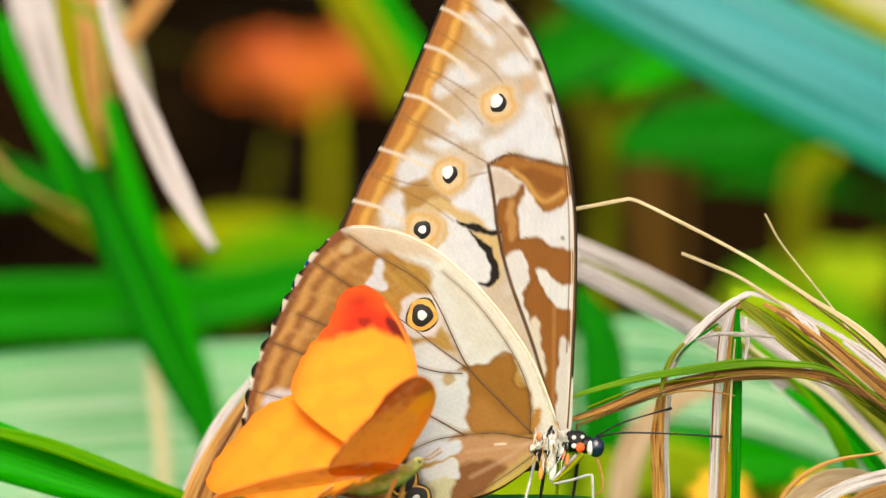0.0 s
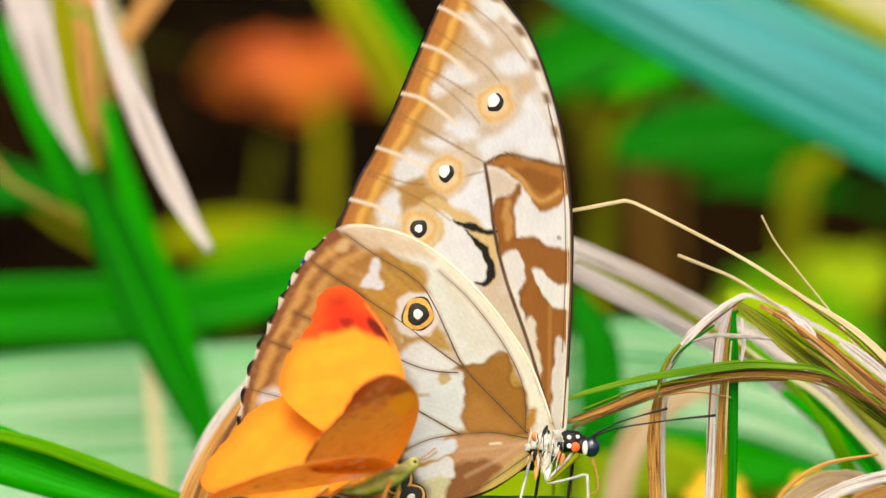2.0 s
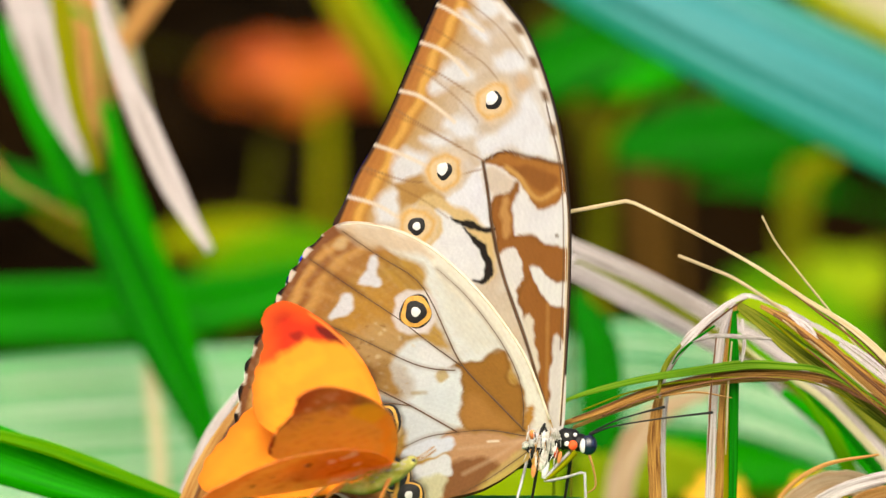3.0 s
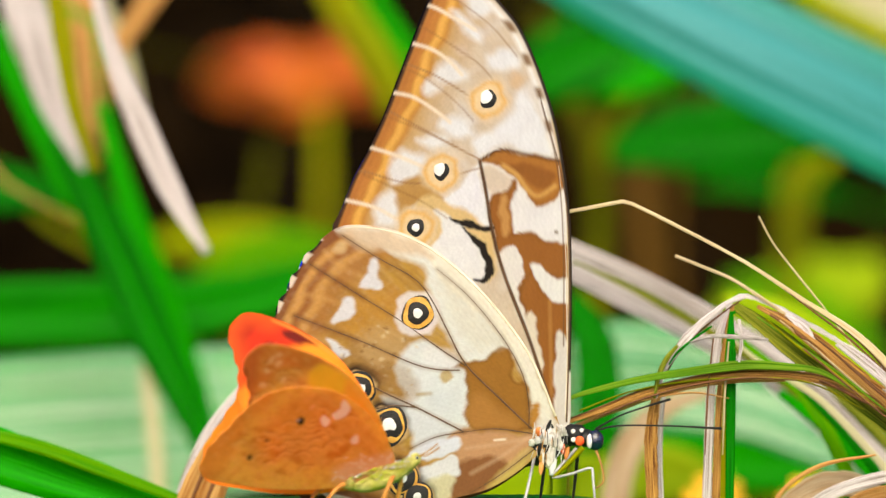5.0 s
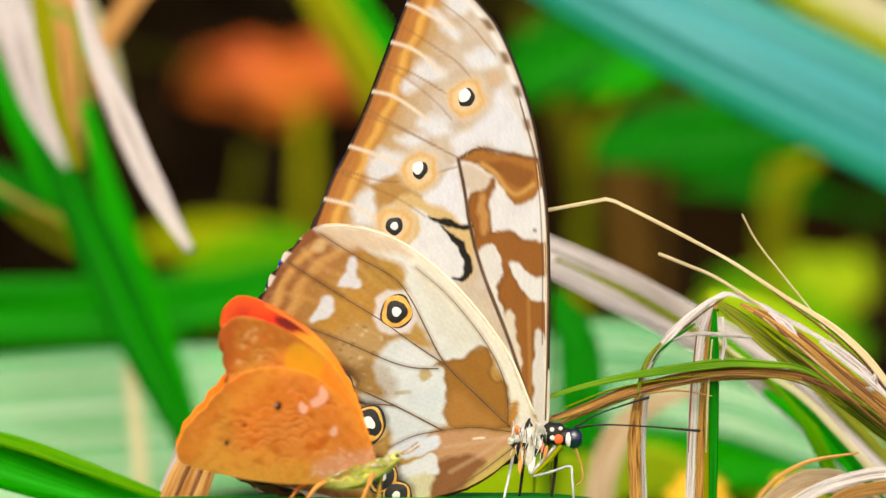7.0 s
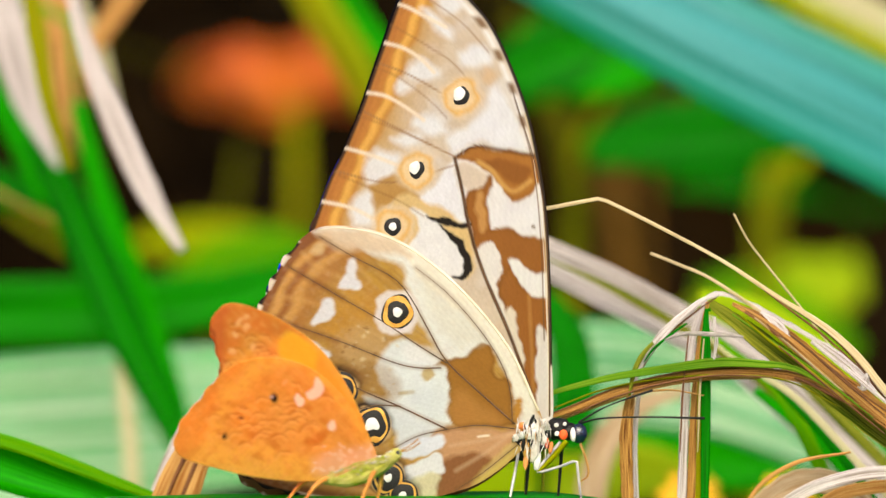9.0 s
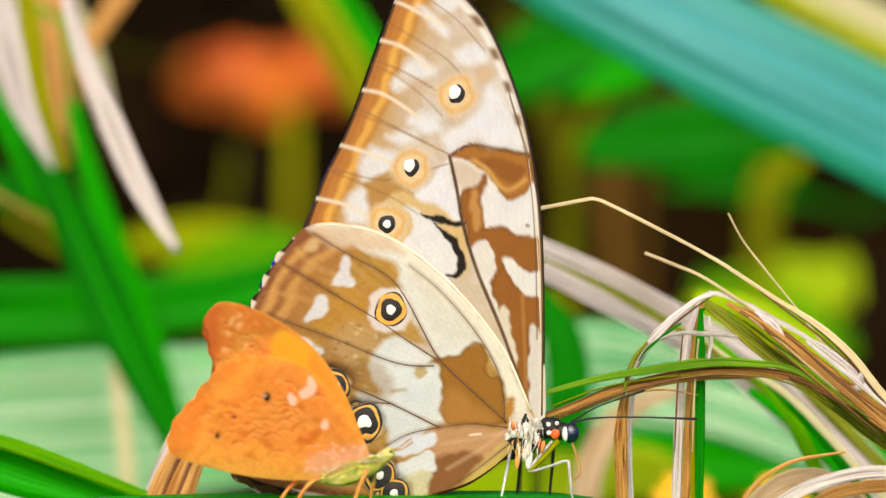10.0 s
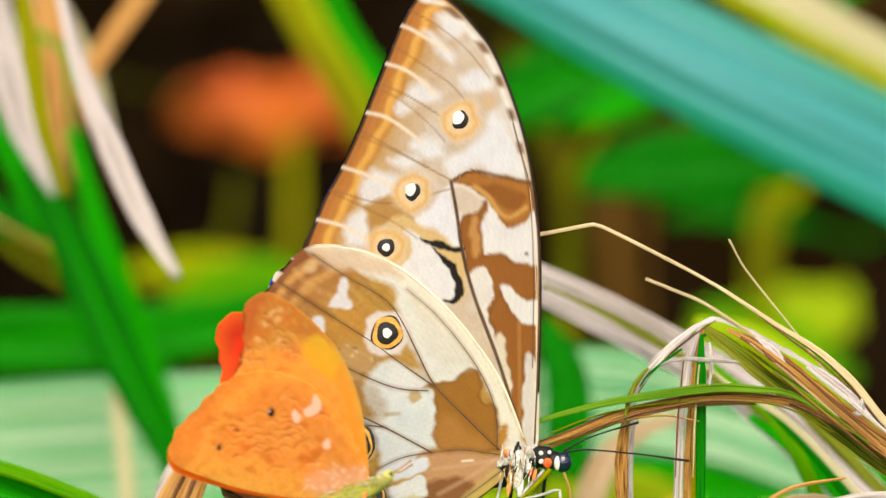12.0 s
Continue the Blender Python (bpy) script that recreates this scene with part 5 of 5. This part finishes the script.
    blob(local(h, 938, 762, -0.0012), (0.0020, 0.0016, 0.0018), WHITE, "shoulder", root, "white tuft at the wing base", rough=0.4, lean=-30)
    blob(local(h, 980, 757), (0.0026, 0.0020, 0.0019), BLACK, "collar", root, "black collar with white spots", rough=0.2)
    for u, v, r in ((978, 750, 4), (993, 748, 3.6), (979, 765, 4.5), (966, 758, 3.5)):
        blob(local(h, u, v, -0.0021), (r * S, r * S * 0.6, r * S), WHITE, "collar_spot", root, "white spot")
    blob(local(h, 990, 767, -0.0021), (0.0008, 0.0005, 0.0009), RED, "throat_patch", root, "red throat patch")
    blob(local(h, 1000, 762), (0.0020, 0.0016, 0.0016), BLACK, "head", root, "black head")
    blob(local(h, 1018, 765, -0.0012), (0.0015, 0.0012, 0.0018), EYE, "compound_eye", root, "glossy blue-black eye")
    blob(local(h, 1008, 767, -0.0016), (0.0006, 0.0008, 0.0013), WHITE, "eye_rim", root, "white rim behind the eye")
    limb("abdomen", root, h, [(935, 785), (895, 800), (850, 812), (800, 820)], (30, 34, 28, 10), TAN_SHADE, "slender brown abdomen", y=0.0015)
    limb("palp", root, h, [(1020, 783), (1030, 810), (1034, 838), (1018, 852)], (5, 4, 4, 2), TAN, "thin brown palp", y=-0.001)
    for pts in ([(912, 790, -0.001), (905, 830, -0.002), (893, 890, -0.003)], [(985, 780, -0.001), (955, 815, -0.002), (945, 833, -0.002), (980, 824, -0.003), (1006, 814, -0.004), (1013, 813, -0.004), (1016, 840, -0.0045), (1022, 892, -0.005)]):
        limb("leg", root, h, pts, (6, 5, 5, 4), LEG, "grey-white leg")
    for pts in ([(930, 790, 0.001), (928, 830, 0.002), (922, 890, 0.003)], [(988, 782, 0.001), (986, 820, 0.002), (980, 892, 0.003)]):
        limb("leg", root, h, pts, (7, 6, 5, 4), BLACK, "thin black leg")
    limb("leg", root, h, [(996, 778, -0.002), (970, 808, -0.002), (945, 832, -0.002)], (10, 9, 7), OLIVE, "olive front leg")
    w["antenna"] = limb("antenna", root, h, [(1018, 748, -0.001), (1060, 738, -0.002), (1150, 736, -0.002), (1240, 738, -0.002)], (4, 3, 3, 5), BLACK, "thin black antenna")
    w["antenna_far"] = limb("antenna", root, h, [(1018, 746, 0.001), (1060, 722, 0.003), (1105, 705, 0.004), (1150, 690, 0.004)], (4, 3, 3, 5), BLACK, "thin black antenna")
    tagged(root, "large butterfly with brown eyespotted undersides and blue uppersides", "butterfly")
    return root, w


OH = np.array([655.0, 812.0])
OFORE = [(660, 815), (640, 752), (608, 680), (560, 614), (500, 568), (440, 541), (402, 534), (382, 544), (366, 571), (374, 606), (383, 645), (381, 690),
         (388, 740), (406, 784), (450, 806), (540, 818), (640, 822)]
OHIND = [(662, 812), (632, 742), (588, 684), (530, 642), (462, 630), (408, 644), (370, 676), (345, 708), (318, 738), (303, 775), (305, 797), (325, 812), (380, 828), (440, 842), (520, 850), (590, 846), (640, 832)]


def amber_upper(uv, tip):
    p = Paint(uv, rgb(252, 152, 40))
    p.mottle(rgb(255, 166, 44), 70, 0.5, 1.0).mottle(rgb(250, 138, 36), 40, 0.25, 3.0)
    if tip:
        edge = p.distance(OFORE[2:14], plain=True)
        p.lay(np.clip(1 - (edge - 2) / 12, 0, 1) * 0.5, rgb(250, 118, 26))
        p.fill([(402, 530), (376, 542), (360, 571), (370, 606), (377, 640), (376, 676), (404, 662), (426, 632), (446, 606), (490, 592), (512, 572), (440, 538)], rgb(206, 46, 16), 16)
        p.fill([(402, 530), (376, 542), (360, 571), (370, 606), (377, 640), (392, 622), (404, 580), (440, 552), (500, 570), (440, 536)], rgb(160, 26, 10), 14, 0.8)
        p.fill([(462, 568), (486, 564), (524, 586), (516, 596), (486, 588)], rgb(104, 18, 8), 9)
        p.spot(436, 598, 15, 9, rgb(150, 28, 12), 8)
        p.stroke([(560, 618), (500, 574), (446, 548)], rgb(255, 150, 60), 5, 5, 0.8)
    # Redder outer margin; on the hindwing it paints in light showing through.
    outer = p.distance((OFORE if tip else OHIND)[5:14], plain=True)
    p.lay(0.45 * np.clip(1 - (outer - 4) / 34, 0, 1), rgb(246, 110, 30))
    return p.col


def painted_folds(p, rng, count, middle, reach):
    """Relief painted on: dark crescents as the folds' shade, light ones under them as highlights."""
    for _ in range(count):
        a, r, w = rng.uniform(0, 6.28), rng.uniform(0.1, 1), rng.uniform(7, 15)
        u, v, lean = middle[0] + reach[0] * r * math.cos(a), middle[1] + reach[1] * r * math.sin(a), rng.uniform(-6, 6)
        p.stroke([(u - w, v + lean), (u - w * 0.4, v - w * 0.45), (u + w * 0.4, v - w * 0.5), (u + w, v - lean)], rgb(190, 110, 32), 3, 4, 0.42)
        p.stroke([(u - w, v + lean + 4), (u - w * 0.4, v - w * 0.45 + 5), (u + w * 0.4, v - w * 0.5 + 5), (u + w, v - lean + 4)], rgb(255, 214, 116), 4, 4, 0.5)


def amber_fore_under(uv):
    p = Paint(uv, rgb(248, 203, 88))
    p.fill([(358, 560), (398, 526), (470, 545), (530, 584), (506, 606), (440, 598), (402, 640), (378, 652)], rgb(238, 156, 66), 34)
    p.mottle(rgb(228, 150, 62), 26, 0.3, 2.5).mottle(rgb(255, 206, 112), 18, 0.3, 6.5)
    p.fill([(494, 590), (524, 592), (562, 628), (552, 654), (512, 640), (484, 612)], rgb(255, 214, 66), 9)
    p.fill([(560, 622), (604, 690), (648, 785), (634, 795), (596, 716), (556, 650)], rgb(255, 190, 70), 12)
    p.fill([(446, 604), (474, 612), (486, 640), (462, 640), (444, 626)], rgb(232, 158, 80), 12, 0.7)
    p.lay(np.clip(1 - (p.distance(OFORE[8:14]) - 1.5) / 4, 0, 1), rgb(150, 70, 30))
    painted_folds(p, np.random.default_rng(4), 22, (430, 640), (52, 70))
    p.fill([(366, 571), (384, 545), (400, 545), (390, 590), (392, 640), (380, 640)], rgb(226, 128, 60), 12, 0.8)
    for u, v in ((432, 578), (405, 622), (428, 560), (440, 610), (410, 590), (418, 566)):
        p.spot(u, v, 5, 6, rgb(255, 214, 138), 4)
    return p.col


def amber_hind_under(uv):
    p = Paint(uv, rgb(248, 206, 90))
    rng = np.random.default_rng(11)
    p.fill([(390, 755), (412, 715), (446, 676), (482, 650), (516, 644), (550, 668), (580, 700), (628, 768), (632, 796), (570, 812), (510, 800), (460, 782)], rgb(228, 166, 84), 14, 0.5)
    p.fill([(380, 770), (420, 700), (470, 660), (500, 690), (450, 740), (420, 790)], rgb(240, 178, 70), 20, 0.7)
    p.fill([(303, 775), (345, 708), (380, 690), (370, 740), (345, 800), (320, 810)], rgb(246, 172, 70), 20, 0.8)
    for _ in range(46):
        a, r = rng.uniform(0, 6.28), rng.uniform(0.3, 1)
        p.spot(480 + 130 * r * math.cos(a), 745 + 75 * r * math.sin(a), rng.uniform(6, 15), rng.uniform(4, 9), (rgb(214, 134, 38), rgb(252, 206, 96))[rng.integers(2)], 6, rng.uniform(-60, 60), 0.55)
    outer = p.distance(OHIND[5:11], plain=True)
    p.lay(0.8 * np.clip(1 - (outer - 6) / 26, 0, 1), rgb(242, 166, 66))
    p.mottle(rgb(226, 152, 60), 26, 0.35, 2.0).mottle(rgb(255, 204, 108), 20, 0.3, 6.0).mottle(rgb(196, 112, 40), 9, 0.15, 1.0)
    painted_folds(p, rng, 34, (470, 740), (125, 72))
    pale = rgb(255, 250, 226)
    p.fill([(554, 662), (566, 676), (558, 702), (540, 702), (535, 690), (548, 682)], pale, 2.5)
    p.fill([(522, 694), (534, 705), (530, 716), (519, 712)], pale, 2.5)
    p.spot(580, 752, 7, 8, pale, 4)
    p.spot(497, 675, 5, 5, rgb(250, 200, 120), 3)
    p.spot(480, 700, 6, 8, rgb(30, 22, 18), 4, -30)
    p.spot(476, 697, 3, 3, rgb(210, 200, 190), 2)
    p.spot(395, 770, 4, 5, rgb(40, 26, 18), 3)
    p.spot(420, 737, 4, 3, rgb(120, 60, 30), 3)
    p.fill([(548, 812), (600, 796), (650, 786), (660, 815), (620, 835), (560, 842)], rgb(240, 206, 160), 20, 0.85)
    for _ in range(44):
        p.spot(rng.uniform(545, 655), rng.uniform(785, 835), rng.uniform(2, 5), rng.uniform(2, 4), rgb(250, 232, 196), 2, 0, 0.7)
    return p.col


def amber():
    root = new("orange_butterfly")
    root.location = P(OH[0], OH[1], -NEAR)
    h = OH
    w = {}
    up_f, up_h = (lambda uv: amber_upper(uv, True)), (lambda uv: amber_upper(uv, False))
    thin = lambda uv: 1 - (1 - amber_upper(uv, False)) * 0.7
    thin_f = lambda uv: 1 - (1 - amber_upper(uv, True)) * 0.7
    w["far_fore"] = wing("forewing", root, OFORE, h, amber_fore_under, up_f, [AMBER, AMBER_TOP], False, 200, 70, wave=(0.46, 0.68, 34, 1.8), label="orange-yellow forewing with a red tip", ripple=0.00006)
    w["far_hind"] = wing("hindwing", root, OHIND, h, amber_hind_under, up_h, [AMBER, AMBER_TOP], False, 200, 70, wave=(0.3, 0.6, 37, 1.6), label="plain orange-yellow upper hindwing", ripple=0.00006)
    w["fore"] = wing("forewing", root, OFORE, h, amber_fore_under, thin_f, [AMBER, AMBER_BACK], True, 240, 90, wave=(0.46, 0.68, 34, 1.8), label="mottled orange forewing underside", ripple=0.00006)
    w["hind"] = wing("hindwing", root, OHIND, h, amber_hind_under, thin, [AMBER, AMBER_BACK], True, 260, 100, wave=(0.3, 0.6, 37, 1.6), label="mottled orange hindwing with pale flecks", ripple=0.00006)
    limb("abdomen", root, h, [(566, 852), (610, 846), (650, 830), (680, 814), (700, 801)], (6, 26, 34, 30, 14), FUZZ, "yellow-green hairy body", y=-0.0008)
    blob(local(h, 692, 803), (0.0013, 0.0011, 0.0010), FUZZ, "head", root, "yellow-green hairy head", rough=0.3, lean=-25)
    blob(local(h, 698, 800, -0.0012), (0.0004, 0.0004, 0.0004), EYE, "compound_eye", root, "small dark eye")
    rng = np.random.default_rng(8)
    for k in range(90):
        u = rng.uniform(580, 690)
        v = 842 - (u - 596) * 0.36 + rng.uniform(-13, 9)
        limb("hair", root, h, [(u, v, -0.0022), (u - rng.uniform(4, 7), v + rng.uniform(0, 3), -0.0027), (u - rng.uniform(9, 16), v + rng.uniform(1, 6), -0.0023)], (2.4, 2, 0.6), (FUZZ, FUZZ, FUZZ, LIME, FUZZ, HAIR)[k % 6], n=6)
    for q in ([(660, 825, -0.001), (650, 845, -0.003), (632, 888, -0.003)], [(580, 842, -0.001), (555, 855, -0.003), (530, 888, -0.003)], [(545, 842, 0.001), (520, 862, 0.001), (500, 888, 0.001)],
              [(670, 822, 0.001), (668, 850, 0.002), (660, 888, 0.003)]):
        limb("leg", root, h, q, (9, 7, 5), LEG_ORANGE, "thin orange leg")
    for q in ([(698, 798), (715, 790), (735, 775)], [(698, 799, 0.001), (718, 795, 0.002), (738, 782, 0.002)]):
        limb("antenna", root, h, q, (3, 2.4, 3), TAN, "short thin antenna")
    tagged(root, "small orange butterfly with mottled undersides, raised wings", "butterfly")
    return root, w


big, big_wings = morpho()
small, small_wings = amber()


# ---- what moves ----
def tilt(deg, direction):
    """A turn that leans a wing's direction towards the lens."""
    t = Vector(direction).normalized()
    return Matrix.Rotation(radians(deg), 4, t.cross(Vector((0, -1, 0))))


def turn(deg):
    """A turn to the right in the wings' plane."""
    return Matrix.Rotation(radians(deg), 4, "Y")


def motions():
    # seconds, sway right and down in grid steps, lean to the right in degrees
    sway = [(0, -23, 22, 3.2), (0.5, -25, 21, 3.3), (1, -25, 19, 3.5), (1.5, -25, 19, 3.5), (2, -25, 18.5, 3.5), (2.5, -26, 16, 3.5), (3, -30, 14, 3.6),
            (3.4, -29, 13, 3.4), (4.6, -16, 7.5, 1.8), (5, -13.7, 7, 1.6), (5.5, -13.3, 9.5, 1.5), (6, -18.8, 8.4, 1.9), (6.5, -20.8, 8.3, 2.0), (7, -21.4, 8, 1.5),
            (8, -9, 4, 0.5), (9, 0.7, 1.9, -0.2), (9.5, 0, 0, 0), (10, -3.6, 0.8, 0.4), (10.5, -4.3, 2.3, 0.8), (10.8, -6, 4, 1.0), (11, -14, 6, 1.4), (11.5, -18, 5, 2.3), (12, -18, 5, 2.3)]
    b = P(*HINGE)
    walk(big, [(t, Matrix.Translation((b.x + u * S, b.y, b.z - v * S)) @ turn(a)) for t, u, v, a in sway])
    o = P(OH[0], OH[1], -NEAR)
    drift = [q[:3] for q in sway if q[0] < 10.9] + [(11, -4, -6), (11.5, -6, -7), (12, -6, -8)]
    walk(small, [(t, Matrix.Translation((o.x + u * S * 0.7, o.y, o.z - v * S * 0.7))) for t, u, v in drift])
    s = perch.location.copy()
    walk(perch, [(t, Matrix.Translation((s.x + u * S * 0.5, s.y, s.z - v * S * 0.3))) for t, u, v, a in sway])
    up = (-0.31, 0, 0.95)       # square to the body
    # the large butterfly opens its wings once: seconds, near lean, near turn, far lean, far turn
    flap = [(0, 1, 0, -1, -0.3), (3, 1, 0, -1, -0.4), (6, 1, 0, -1, -0.4), (8.5, 1, 0, -1, -0.4), (9, 1, 0, -1, -0.5), (10.6, 1, 0, -1, -0.4), (10.8, 3, 0.3, -3, -0.8), (10.9, 20, 2, -14, -3),
            (11, 33, 3, -21, -4.8), (11.1, 32, 3, -21, -4.8), (11.2, 14, 1.2, -10, -2), (11.3, 3, 0.3, -2, -0.5), (11.5, 1, 0, -1, -0.4), (12, 1, 0, -1, -0.4)]
    gap = {"fore": -0.0006, "hind": -0.0016, "far_fore": 0.0006, "far_hind": 0.0016}
    for key, y in gap.items():
        far = key.startswith("far")
        walk(big_wings[key], [(t, Matrix.Translation((0, y, 0)) @ turn((min(fb * 0.9, -1.9) if key == "far_hind" else fb) if far else nb) @ tilt(fa * (0.6 if key == "far_hind" else 0.85) if far else na * (1.04 if key == "hind" else 1), up)) for t, na, nb, fa, fb in flap])
    walk(big_wings["antenna"], [(t, Matrix.Translation(local(HINGE, 1018, 748)) @ turn(a) @ Matrix.Translation([-c for c in local(HINGE, 1018, 748)]))
                                for t, a in ((0, -1), (1.5, -6), (2.5, -14), (3.2, -10), (5, 0), (7, 2), (9.5, 0), (12, 4))])
    # the small butterfly's wings: seconds and three turns
    near = [(4.8, 33, -5.5, 18), (5.5, 25, -3.5, 13.5), (6.2, 18.5, -0.8, 12), (7.2, 18, -0.8, 13), (8, 10, -0.4, 7), (8.8, 4.5, 0, 2), (9.5, 1.5, 0, 0), (10.5, 1.2, 0.5, 0)]
    rows = {
        "fore": [(0, 46.8, -3.9, 59.1), (1, 47.3, -3.5, 55), (1.5, 47.9, -3.1, 53.3), (2, 48.5, -2, 50), (2.5, 49.6, -1, 44.7), (2.7, 54, -0.7, 38.3), (2.9, 57.9, 1.1, 31), (3.2, 58.7, 1.2, 27.7), (4, 48, -2, 23)] + near
                + [(11, 1.2, 5, 0), (11.4, 1.2, 8, 0), (11.7, 1.2, 12.5, 0), (12, 1.2, 15, 0)],
        "hind": [(0, 75.9, -9.8, 21.5), (1.5, 74.6, -10, 21.1), (2.5, 69.8, -10.1, 20.4), (3.2, 66.1, -10.8, 18.3), (4, 51, -8, 19)] + near + [(11, 1.2, 2, 0), (12, 1.2, 4, 0)],
        "far_fore": [(0, -35.8, 28.6, -21.4), (1, -37.3, 29.4, -16.5), (1.5, -38, 29.8, -14.1), (2, -37.2, 30, -10), (2.5, -36.2, 29.9, -5.4), (2.7, -36.7, 25.9, -4.1), (2.9, -32.7, 16.9, -0.6), (3.2, -33.4, 14.9, 3), (4, -28, 8, 7),
                     (4.8, -20, 1.8, 9), (5.5, -12.4, -0.6, 2.5), (6.2, -7, 4.2, 4), (7.2, -7, 4.6, 4), (8, -3, 1.5, 1), (8.8, -1, -0.5, 0), (10.5, -1, -0.5, 0), (11, -1, 2, 0), (12, -1, 5, 0)],
        "far_hind": [(0, -32.5, -7.7, -13.2), (1.5, -35.1, -7.4, -11.7), (2.5, -31.1, -7.4, -12.1), (3.2, -31.6, -7.8, -11.1), (4, -18, -7, -11.5), (4.8, -6.7, -6.5, -11.9), (5.5, -3.5, -5, -9), (6.2, -2, 0, -6),
                     (7.2, -2, 0, -6), (8, -1.5, 0, -3), (9.5, -1, 0, 0), (12, -1, 2, 0)],
    }
    gap = {"fore": -0.0006, "hind": -0.0014, "far_fore": 0.0006, "far_hind": 0.0014}
    for key, q in rows.items():
        walk(small_wings[key], [(t, pose(0, gap[key], 0, a, b, c)) for t, a, b, c in q])


motions()
